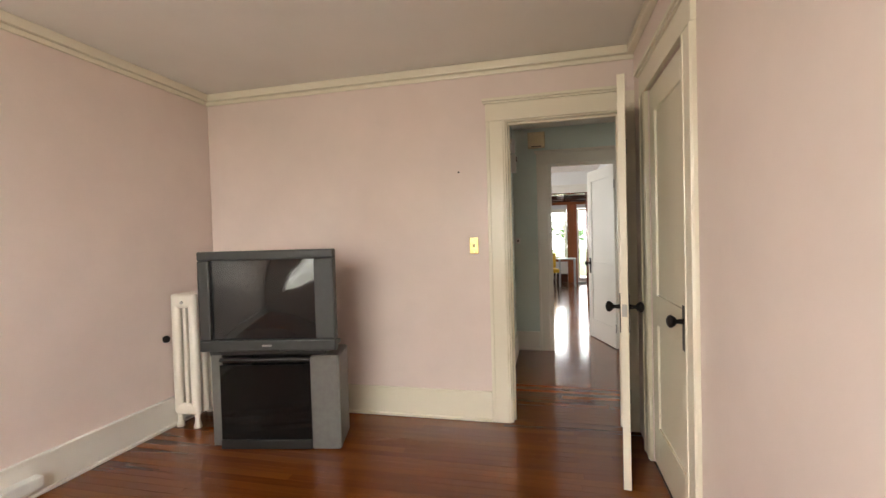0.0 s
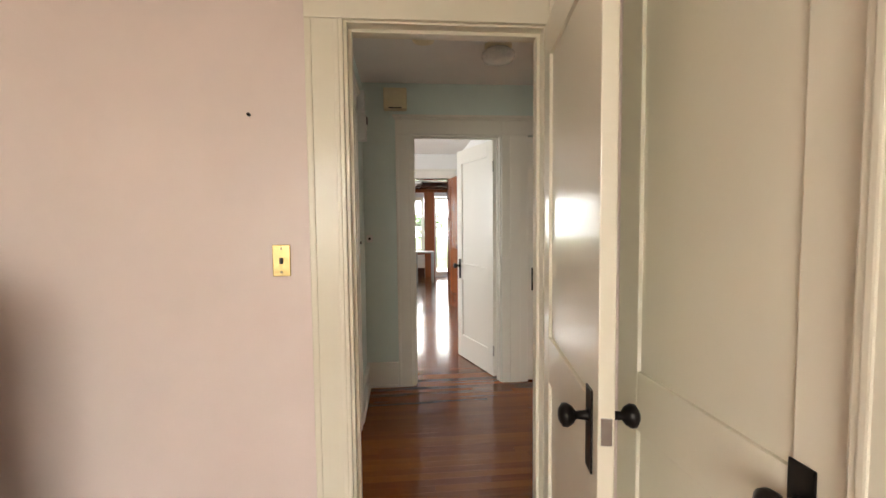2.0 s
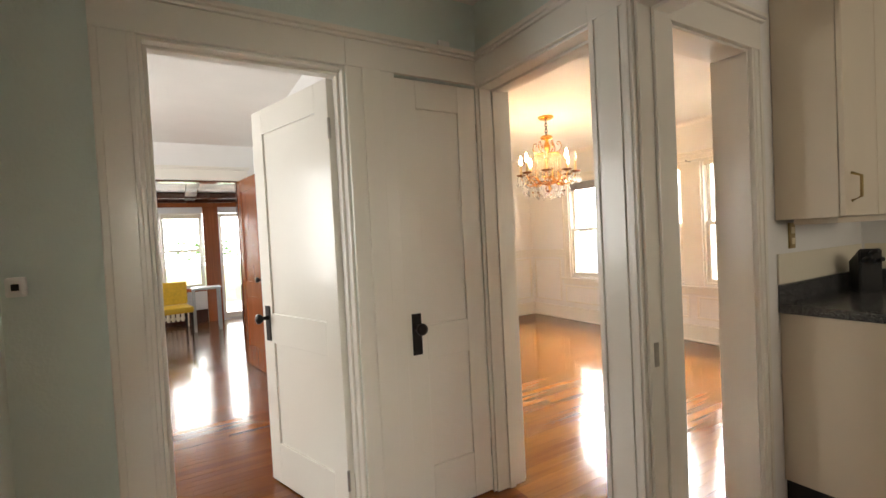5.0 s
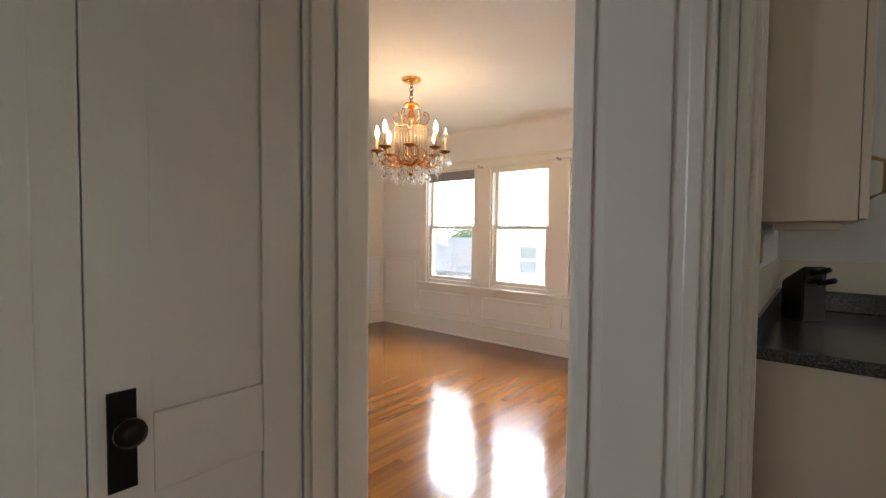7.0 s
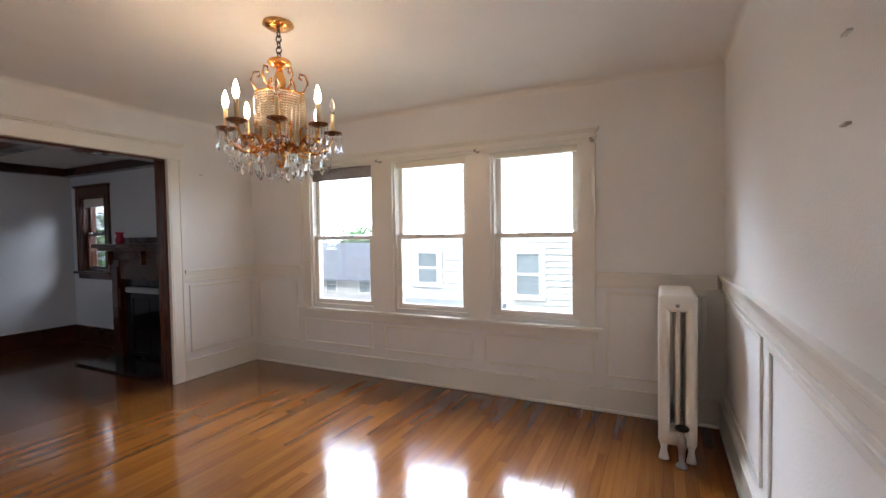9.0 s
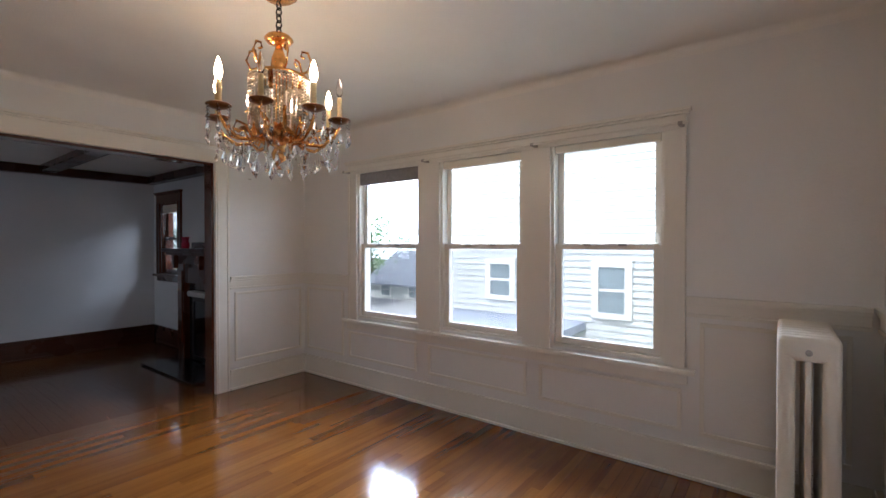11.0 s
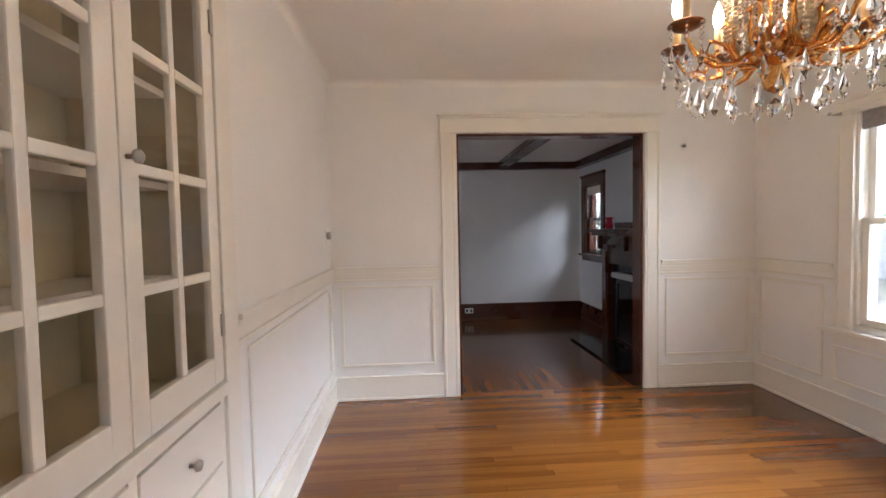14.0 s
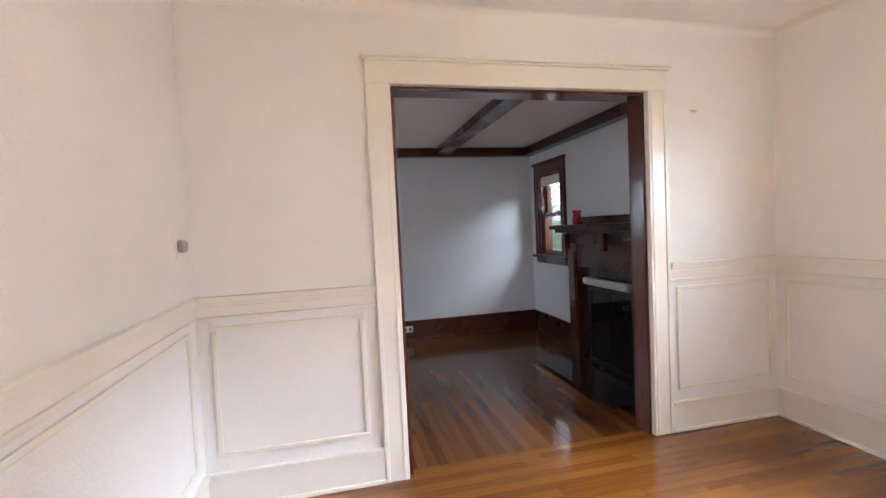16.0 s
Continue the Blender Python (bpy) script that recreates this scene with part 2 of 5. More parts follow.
def lathe(profile, seg=20, centre=(0, 0, 0), axis="z"):
    """A turned shape from (radius, height) pairs."""
    bm = bmesh.new()
    rings = []
    for r, h in profile:
        ring = []
        for i in range(seg):
            a = 2 * math.pi * i / seg
            c, s = r * math.cos(a), r * math.sin(a)
            p = {"z": (c, s, h), "x": (h, c, s), "y": (c, h, s)}[axis]
            ring.append(bm.verts.new((p[0] + centre[0], p[1] + centre[1], p[2] + centre[2])))
        rings.append(ring)
    for a, b in zip(rings, rings[1:]):
        for i in range(seg):
            bm.faces.new((a[i], a[(i + 1) % seg], b[(i + 1) % seg], b[i]))
    bm.faces.new(rings[0][::-1])
    bm.faces.new(rings[-1])
    bmesh.ops.recalc_face_normals(bm, faces=bm.faces)
    return bm


def tube(points, radius, seg=8, bm=None):
    """A round bar through the points."""
    bm = bm or bmesh.new()
    pts = [Vector(p) for p in points]
    rings = []
    for i, p in enumerate(pts):
        d = (pts[min(i + 1, len(pts) - 1)] - pts[max(i - 1, 0)]).normalized()
        u = d.orthogonal().normalized() if abs(d.z) > 0.95 else d.cross(Vector((0, 0, 1))).normalized()
        w = d.cross(u)
        r = radius[i] if isinstance(radius, (list, tuple)) else radius
        rings.append([bm.verts.new(p + r * (math.cos(2 * math.pi * k / seg) * u + math.sin(2 * math.pi * k / seg) * w)) for k in range(seg)])
    for a, b in zip(rings, rings[1:]):
        for i in range(seg):
            bm.faces.new((a[i], a[(i + 1) % seg], b[(i + 1) % seg], b[i]))
    bm.faces.new(rings[0][::-1])
    bm.faces.new(rings[-1])
    bmesh.ops.recalc_face_normals(bm, faces=bm.faces)
    return bm


def mesh_of(name, bm, mat, smooth=False):
    me = bpy.data.meshes.new(name)
    bm.to_mesh(me)
    bm.free()
    me.materials.append(mat)
    if smooth:
        for p in me.polygons:
            p.use_smooth = True
    return me


def part(name, bm, mat, parent, label="", smooth=False):
    ob = new(name, mesh_of(name, bm, mat, smooth))
    ob.parent = parent
    if label:
        tagged(ob, label)
    return ob


def thing(name, label, category, at=None, group="", kind=""):
    ob = new(name)
    ob.empty_display_size = 0.05
    if at is not None:
        ob.matrix_world = at
    return tagged(ob, label, category, group, kind)


def structure(name, bm, mat, label, category="wall"):
    return tagged(new(name, mesh_of(name, bm, mat)), label, category, kind="structure")


def wall_run(axis, face0, face1, a0, a1, holes=(), top=H):
    """Boxes of a wall along x or y between two faces; holes are (from, to, sill, head)."""
    out, at = [], a0
    def put(p, q, z0, z1):
        if q - p > 1e-4 and z1 - z0 > 1e-4:
            out.append((p, q, face0, face1, z0, z1) if axis == "x" else (face0, face1, p, q, z0, z1))
    for h0, h1, s, hd in sorted(holes):
        put(at, h0, 0, top)
        put(h0, h1, 0, s)
        put(h0, h1, hd, top)
        at = h1
    put(at, a1, 0, top)
    return boxes(*out)


# ---- large structure ----
# bedroom x -2.95..0.34, y -1.3..3.145; hall x -0.5..1.31, y 3.27..5.045; dining x 1.52..4.9, y 4.32..8.62; living y 8.76..
YB, YH, YD = 3.0, 4.98, 8.62
structure("wall_bedroom_north", wall_run("x", YB, YB + 0.06, -2.78, 0.59, [(-0.335, 0.39, 0, 2.04)]), PINK, "pale pink painted bedroom wall with a doorway")
structure("wall_hall_south", wall_run("x", YB + 0.06, YB + 0.125, -0.56, 1.5, [(-0.335, 0.39, 0, 2.04)]), MINT, "pale green hall wall with a doorway")
structure("wall_bedroom_east", wall_run("y", 0.47, 0.59, -1.42, YB, [(1.92, 2.61, 0, 2.03)]), PINK, "pale pink painted wall with a closet door")
structure("wall_closet_back", boxes((0.59, 0.63, 1.8, 2.8, 0, H)), PINK, "plain closet back wall")
structure("wall_bedroom_west", wall_run("y", -2.78, -2.66, -1.42, YB), PINK, "pale pink painted bedroom wall")
structure("wall_bedroom_south", wall_run("x", -1.42, -1.3, -2.66, 0.47, [(-2.15, -0.25, 0.75, 2.15)]), PINK, "pink wall with a window opening")
structure("wall_hall_west", wall_run("y", -0.56, -0.44, YB + 0.125, YH, [(3.50, 4.205, 0, 2.03)]), MINT, "pale green hall wall with a doorway to the bathroom")
structure("wall_hall_north", wall_run("x", YH, YH + 0.06, -0.56, 1.5, [(-0.055, 0.665, 0, 2.03), (0.885, 1.33, 0, 2.03)]), MINT, "pale green hall wall with a door and a narrow closet")
structure("wall_office_south", wall_run("x", YH + 0.06, YH + 0.12, -2.3, 1.39, [(-0.055, 0.665, 0, 2.03), (0.885, 1.33, 0, 2.03)]), WHITE, "white wall with doorway")
structure("wall_hall_east", wall_run("y", 1.345, 1.43, YB + 0.125, YH, [(3.36, 4.09, 0, 2.03), (4.265, 4.97, 0, 2.03)]), MINT, "pale green hall wall with two doorways")
structure("wall_dining_door", wall_run("y", 1.43, 1.515, 1.5, 5.12, [(3.36, 4.09, 0, 2.03), (4.265, 4.97, 0, 2.03)]), WHITE, "white wall with two doorways")
structure("wall_dining_west", wall_run("y", 1.40, 1.52, 5.165, YD, [(5.695, 6.635, 0.40, 2.12)]), WHITE, "white dining room wall with a built-in china cabinet")
structure("wall_dining_south", wall_run("x", 4.19, 4.275, 1.515, 5.05, [(1.60, 2.16, 0, 2.03)]), WHITE, "white dining room wall with a doorway to the kitchen")
structure("wall_kitchen_north", wall_run("x", 4.14, 4.19, 1.515, 5.05, [(1.60, 2.16, 0, 2.03)]), WHITE, "off-white kitchen wall with a doorway")
WINS = ((5.19, 5.89), (6.095, 6.83), (7.045, 7.80))
structure("wall_dining_east", wall_run("y", 4.9, 5.05, 4.275, YD, [(a, b, 0.64, 2.0) for a, b in WINS]), WHITE, "white dining room wall with three windows in a row")
structure("wall_dining_north", wall_run("x", YD, YD + 0.07, 1.40, 5.05, [(2.49, 3.975, 0, 2.035)]), WHITE, "white dining room wall with a wide cased opening")
structure("wall_living_south", wall_run("x", YD + 0.07, YD + 0.14, -2.3, 5.05, [(2.49, 3.975, 0, 2.035), (-0.35, 0.62, 0, 2.04)]), LIVWALL, "pale grey living room wall with two openings")
structure("wall_office_north", wall_run("x", YD, YD + 0.07, -2.3, 0.80, [(-0.35, 0.62, 0, 2.04)]), WHITE, "white wall with a doorway")
structure("wall_office_east", wall_run("y", 0.80, 0.88, YH + 0.12, YD), WHITE, "plain white wall beside an open door")
structure("wall_office_west", wall_run("y", -2.42, -2.3, YH, 12.4), WHITE, "plain white wall")
structure("wall_living_east", wall_run("y", 4.55, 4.70, YD + 0.14, 11.62, [(10.74, 11.26, 0.93, 1.86)]), LIVWALL, "pale grey living room wall with a window")
structure("wall_living_north", wall_run("x", 11.5, 11.62, 2.2, 4.55), LIVWALL, "pale grey living room end wall in shade")
structure("wall_living_jog", wall_run("y", 2.2, 2.32, 11.62, 12.32), LIVWALL, "short pale wall")
structure("wall_living_front", wall_run("x", 12.2, 12.32, -2.3, 2.2, [(-0.95, 0.40, 0.62, 1.95), (0.65, 1.37, 0.02, 1.95)]), LIVWALL, "front wall with a window and a glazed door")
structure("wall_kitchen_east", wall_run("y", 3.37, 3.47, 1.5, 4.14), WHITE, "off-white kitchen wall")
structure("wall_kitchen_south", wall_run("x", 1.38, 1.5, 1.43, 3.47), WHITE, "plain kitchen wall")
structure("wall_bath_north", wall_run("x", YH - 0.1, YH, -2.5, -0.56), BATH, "white tiled bathroom wall", "wall")
structure("wall_bath_west", wall_run("y", -2.5, -2.4, YB + 0.125, YH - 0.1), BATH, "plain bathroom wall")
structure("wall_bath_south", wall_run("x", YB + 0.07, YB + 0.125, -2.5, -0.56), BATH, "plain bathroom wall")
structure("ceiling_bedroom", boxes((-2.78, 0.59, -1.42, YB + 0.06, H, H + 0.1)), CEIL, "cream painted plaster ceiling", "ceiling")
structure("ceiling_hall", boxes((-2.5, 1.40, YB + 0.065, YH + 0.06, H, H + 0.1)), CEIL, "white hall ceiling", "ceiling")
structure("ceiling_dining", boxes((1.405, 5.05, 4.195, YD + 0.07, H, H + 0.1)), CEIL, "white dining room ceiling", "ceiling")
structure("ceiling_kitchen", boxes((1.405, 3.47, 1.38, 4.19, H, H + 0.1)), CEIL, "kitchen ceiling", "ceiling")
structure("ceiling_office", boxes((-2.42, 1.40, YH + 0.065, YD + 0.07, H, H + 0.1)), CEIL, "white ceiling", "ceiling")
structure("ceiling_living", boxes((-2.29, 4.549, YD + 0.142, 12.199, HL, HL + 0.1)), CEIL, "white living room ceiling between dark beams", "ceiling")
# coved soft edge of the dining room ceiling
def cove(name, x0, x1, y0, y1, r, mat):
    bm = bmesh.new()
    loops = []
    for k in range(7):
        a = k / 6 * math.pi / 2
        i, z = r * (1 - math.cos(a)), H - r + r * math.sin(a) - 0.001
        loops.append([bm.verts.new(p) for p in ((x0 + i, y0 + i, z), (x1 - i, y0 + i, z), (x1 - i, y1 - i, z), (x0 + i, y1 - i, z))])
    for a, b in zip(loops, loops[1:]):
        for i in range(4):
            bm.faces.new((a[i], b[i], b[(i + 1) % 4], a[(i + 1) % 4]))
    return structure(name, bm, mat, "rounded plaster edge of the ceiling", "trim")
cove("trim_cove_dining", 1.522, 4.898, 4.277, YD - 0.002, 0.05, CEIL)

# ---- trim ----
def trim(name, bm, mat, label, category="trim"):
    return structure(name, bm, mat, label, category)


def along(axis, face, out, a0, a1, z0, z1):
    """A strip on a wall whose face is at a coordinate; out is its signed thickness."""
    lo, hi = sorted((face, face + out))
    return (a0, a1, lo, hi, z0, z1) if axis == "x" else (lo, hi, a0, a1, z0, z1)


def baseboard(name, axis, face, sign, a0, a1, h=0.185, mat=None):
    s = sign
    trim(name, boxes(along(axis, face, s * 0.018, a0, a1, 0.003, h), along(axis, face, s * 0.026, a0, a1, h, h + 0.022), along(axis, face, s * 0.03, a0, a1, 0.002, 0.022), bev=0.004), mat or TRIM, "painted wooden baseboard with a moulded top", "baseboard")


def casing(name, axis, face, sign, a0, a1, head, mat=None, w=0.115, cap=True, left=True, right=True, sill=0.0, label="painted wooden door casing with a capped head"):
    """Side boards and a capped head round an opening; structure."""
    s, bm = sign, bmesh.new()
    for on, p, q in ((left, a0 - w, a0), (right, a1, a1 + w)):
        if on:
            box(bm, *along(axis, face, s * 0.020, p, q, sill, head), 0.004)
            if w > 0.05:
                outer = p + 0.002 if p < a0 - 1e-6 else q - 0.024
                inner = q - 0.030 if p < a0 - 1e-6 else p + 0.014
                box(bm, *along(axis, face + s * 0.004, s * 0.022, outer, outer + 0.022, sill + 0.002, head - 0.002), 0.004)
                box(bm, *along(axis, face + s * 0.004, s * 0.020, inner, inner + 0.016, sill + 0.002, head - 0.002), 0.004)
    p, q = a0 - (w if left else 0), a1 + (w if right else 0)
    box(bm, *along(axis, face, s * 0.022, p, q, head + 0.0005, head + 0.115), 0.003)
    if cap:
        box(bm, *along(axis, face, s * 0.034, p - 0.012, q + 0.012, head + 0.1155, head + 0.128), 0.003)
        box(bm, *along(axis, face, s * 0.046, p - 0.02, q + 0.02, head + 0.1285, head + 0.148), 0.004)
    return trim(name, bm, mat or TRIM, label, "door casing")


def jamb(name, axis, f0, f1, a0, a1, head, mat=None, th=0.012, stop=True):
    """The lining of an opening through a wall."""
    f0, f1, bm = min(f0, f1), max(f0, f1), bmesh.new()
    def seg(p, q, r, t, z0, z1):
        box(bm, *((p, q, r, t, z0, z1) if axis == "x" else (r, t, p, q, z0, z1)), 0.002)
    seg(a0 + 0.0005, a0 + th, f0 - 0.004, f1 + 0.004, 0, head)
    seg(a1 - th, a1 - 0.0005, f0 - 0.004, f1 + 0.004, 0, head)
    seg(a0 + th, a1 - th, f0 - 0.004, f1 + 0.004, head - th, head - 0.0005)
    if stop:
        m = (f0 + f1) / 2
        seg(a0 + th, a0 + th + 0.012, m - 0.018, m + 0.018, 0, head - th)
        seg(a1 - th - 0.012, a1 - th, m - 0.018, m + 0.018, 0, head - th)
        seg(a0 + th + 0.012, a1 - th - 0.012, m - 0.018, m + 0.018, head - th - 0.012, head - th)
    return trim(name, bm, mat or TRIM, "painted wooden door lining with a stop bead", "door jamb")


casing("trim_bedroom_door", "x", YB, -1, -0.335, 0.39, 2.035, CREAM, 0.13, right=False)
trim("trim_bedroom_door_side", boxes((0.3905, 0.469, YB - 0.02, YB, 0, 2.15), bev=0.003), CREAM, "narrow cream casing beside the door", "door casing")
jamb("trim_bedroom_jamb", "x", YB, YB + 0.125, -0.335, 0.39, 2.04, CREAM)
casing("trim_hall_bedroom_door", "x", YB + 0.125, 1, -0.335, 0.39, 2.035, TRIM, 0.11, left=False)
casing("trim_bedroom_closet", "y", 0.47, -1, 1.92, 2.61, 2.03, CREAM, 0.13)
casing("trim_bath_door", "y", -0.44, 1, 3.50, 4.205, 2.03, TRIM, 0.12)
jamb("trim_bath_jamb", "y", -0.56, -0.44, 3.50, 4.205, 2.03, CREAM)
casing("trim_hall_door", "x", YH, -1, -0.055, 0.665, 2.03, TRIM, 0.13, cap=False, right=False)
trim("trim_hall_mullion", boxes((0.6655, 0.8845, YH - 0.020, YH, 0, 2.03), (0.735, 0.82, YH - 0.026, YH, 0, 2.03), bev=0.004), TRIM, "white painted casing between two doors", "door casing")
trim("trim_hall_head", boxes((0.6655, 1.322, YH - 0.022, YH, 2.0305, 2.145), (-0.195, 1.325, YH - 0.034, YH, 2.1455, 2.158), (-0.205, 1.325, YH - 0.05, YH, 2.1585, 2.178), bev=0.003), TRIM, "long white painted head over two doors", "door casing")
jamb("trim_hall_jamb", "x", YH, YH + 0.12, -0.055, 0.665, 2.03)
casing("trim_office_door", "x", YH + 0.12, 1, -0.055, 0.665, 2.03, TRIM, 0.11)
casing("trim_dining_door", "y", 1.345, -1, 4.265, 4.97, 2.03, TRIM, 0.008, left=False)
casing("trim_kitchen_door", "y", 1.345, -1, 3.36, 4.09, 2.03, TRIM, 0.09, right=False)
trim("trim_hall_post", boxes((1.325, 1.345, 4.0905, 4.2645, 0, 2.03), (1.319, 1.325, 4.10, 4.118, 0, 2.03), (1.319, 1.325, 4.135, 4.22, 0, 2.03), (1.319, 1.325, 4.237, 4.255, 0, 2.03), (1.323, 1.345, 4.0905, 4.2645, 2.0305, 2.145), (1.299, 1.345, 4.08, 4.28, 2.1585, 2.178), bev=0.003), TRIM, "white painted casing between two doorways", "door casing")
jamb("trim_dining_jamb", "y", 1.345, 1.515, 4.265, 4.97, 2.03)
jamb("trim_kitchen_jamb", "y", 1.345, 1.515, 3.36, 4.09, 2.03)
casing("trim_dining_door_inside", "y", 1.515, 1, 4.265, 4.97, 2.03, TRIM, 0.11, left=False)
jamb("trim_kitchen_dining_jamb", "x", 4.14, 4.275, 1.60, 2.16, 2.03, stop=False)
casing("trim_kitchen_dining_south", "x", 4.14, -1, 1.60, 2.16, 2.03, TRIM, 0.075)
casing("trim_kitchen_dining_north", "x", 4.275, 1, 1.60, 2.16, 2.03, TRIM, 0.065)
casing("trim_living_opening", "x", YD, -1, 2.49, 3.975, 2.035, TRIM, 0.125, label="white painted casing round the wide living room opening")
jamb("trim_living_opening_lining", "x", YD + 0.02, YD + 0.14, 2.49, 3.975, 2.035, MAHOG_Z, 0.02, stop=False)["label"] = "dark varnished wooden lining of the opening"
casing("trim_living_opening_back", "x", YD + 0.14, 1, 2.49, 3.975, 2.035, MAHOG_Z, 0.125, label="dark varnished wooden casing")
casing("trim_office_opening", "x", YD, -1, -0.35, 0.62, 2.04, TRIM, 0.11)
jamb("trim_office_lining", "x", YD, YD + 0.14, -0.35, 0.62, 2.04, MAHOG_Z, 0.018, stop=False)["label"] = "dark varnished wooden door lining"

baseboard("baseboard_bedroom_north", "x", YB, -1, -2.659, -0.466, mat=CREAM)
baseboard("baseboard_bedroom_west", "y", -2.66, 1, -1.3, YB - 0.031, mat=TRIM)
baseboard("baseboard_bedroom_east", "y", 0.47, -1, -1.3, 1.789, mat=CREAM)
baseboard("baseboard_hall_north", "x", YH, -1, -0.439, -0.186)
baseboard("baseboard_hall_west", "y", -0.44, 1, 4.326, YH - 0.031)
baseboard("baseboard_office_north", "x", YD, -1, -2.29, -0.47)
baseboard("baseboard_dining_north_a", "x", YD, -1, 1.521, 2.364, 0.165)
baseboard("baseboard_dining_north_b", "x", YD, -1, 4.101, 4.899, 0.165)
baseboard("baseboard_dining_east", "y", 4.9, -1, 4.307, YD - 0.031, 0.165)
baseboard("baseboard_dining_south", "x", 4.275, 1, 2.30, 4.899, 0.165)
baseboard("baseboard_dining_west", "y", 1.52, 1, 6.757, YD - 0.031, 0.165)
for nm, ax, fc, sg, a0, a1 in (("living_north", "x", 11.5, -1, 2.2, 4.549), ("living_east", "y", 4.55, -1, 10.27, 11.468), ("living_south", "x", YD + 0.14, 1, 4.11, 4.549), ("living_front", "x", 12.2, -1, -2.29, 0.395)):
    baseboard("baseboard_" + nm, ax, fc, sg, a0, a1, 0.21, MAHOG_X if ax == "x" else MAHOG_Y)

# bedroom cornice
trim("trim_bedroom_cornice", boxes((-2.659, 0.469, YB - 0.045, YB - 0.001, H - 0.055, H - 0.002), (-2.659, 0.469, YB - 0.022, YB - 0.001, H - 0.085, H - 0.0555),
    (-2.659, -2.615, -1.29, YB - 0.0455, H - 0.055, H - 0.002), (-2.659, -2.638, -1.29, YB - 0.0455, H - 0.085, H - 0.0555),
    (0.425, 0.469, -1.29, YB - 0.0455, H - 0.055, H - 0.002), bev=0.008), CREAM, "cream painted picture moulding along the ceiling", "cornice")


def chair_rail(name, axis, face, sign, a0, a1):
    trim(name, boxes(along(axis, face, sign * 0.014, a0, a1, 0.935, 0.985), along(axis, face, sign * 0.024, a0, a1, 0.9855, 1.005), along(axis, face, sign * 0.036, a0, a1, 1.0055, 1.03), along(axis, face, sign * 0.02, a0, a1, 0.915, 0.9345), bev=0.004), TRIM, "white moulded chair rail", "chair rail")


def panel_frame(name, axis, face, sign, a0, a1, z0, z1):
    w = 0.022
    trim(name, boxes(along(axis, face, sign * 0.012, a0, a1, z0, z0 + w), along(axis, face, sign * 0.012, a0, a1, z1 - w, z1), along(axis, face, sign * 0.012, a0, a0 + w, z0 + w + 0.0003, z1 - w - 0.0003), along(axis, face, sign * 0.012, a1 - w, a1, z0 + w + 0.0003, z1 - w - 0.0003), bev=0.004), TRIM, "white picture-frame moulding on the wainscot", "wainscot panel")


chair_rail("trim_rail_north_a", "x", YD, -1, 1.521, 2.362)
chair_rail("trim_rail_north_b", "x", YD, -1, 4.102, 4.899)
chair_rail("trim_rail_east_a", "y", 4.9, -1, 7.918, YD - 0.037)
chair_rail("trim_rail_east_b", "y", 4.9, -1, 4.313, 5.077)
chair_rail("trim_rail_west", "y", 1.52, 1, 6.757, YD - 0.037)
chair_rail("trim_rail_south", "x", 4.275, 1, 2.30, 4.899)
panel_frame("trim_panel_north_a", "x", YD, -1, 1.585, 2.30, 0.255, 0.885)
panel_frame("trim_panel_north_b", "x", YD, -1, 4.15, 4.855, 0.255, 0.885)
panel_frame("trim_panel_east_a", "y", 4.9, -1, 8.0, 8.56, 0.255, 0.885)
panel_frame("trim_panel_east_b", "y", 4.9, -1, 4.38, 5.01, 0.255, 0.885)
for i, (a, b) in enumerate(((5.10, 5.975), (6.07, 6.955), (7.08, 7.92))):
    panel_frame("trim_panel_under_window_%d" % (i + 1), "y", 4.9, -1, a, b, 0.255, 0.50)
panel_frame("trim_panel_west", "y", 1.52, 1, 6.88, 8.50, 0.255, 0.885)
for i, (a, b) in enumerate(((2.37, 3.5), (3.65, 4.80))):
    panel_frame("trim_panel_south_%d" % (i + 1), "x", 4.275, 1, a, b, 0.255, 0.885)

# living room beams
structure("trim_living_crown", boxes((-2.29, 4.549, 11.38, 11.499, 2.125, HL - 0.001), (-2.29, 2.199, 12.08, 12.199, 2.125, HL - 0.001), (-2.29, 4.549, YD + 0.141, YD + 0.26, 2.17, HL - 0.001), bev=0.012), MAHOG_X, "dark stained wooden crown along the ceiling", "ceiling beam")
structure("trim_living_crown_side", boxes((4.43, 4.549, 8.881, 11.379, 2.125, HL - 0.001), bev=0.012), MAHOG_Y, "dark stained wooden crown along the ceiling", "ceiling beam")
for i, (x, y) in enumerate(((3.34, 11.379), (1.72, 12.079), (0.14, 12.079))):
    structure("trim_living_beam_%d" % (i + 1), boxes((x, x + 0.16, 8.881, y, 2.15, HL - 0.001), bev=0.012), MAHOG_Y, "dark stained wooden ceiling beam", "ceiling beam")


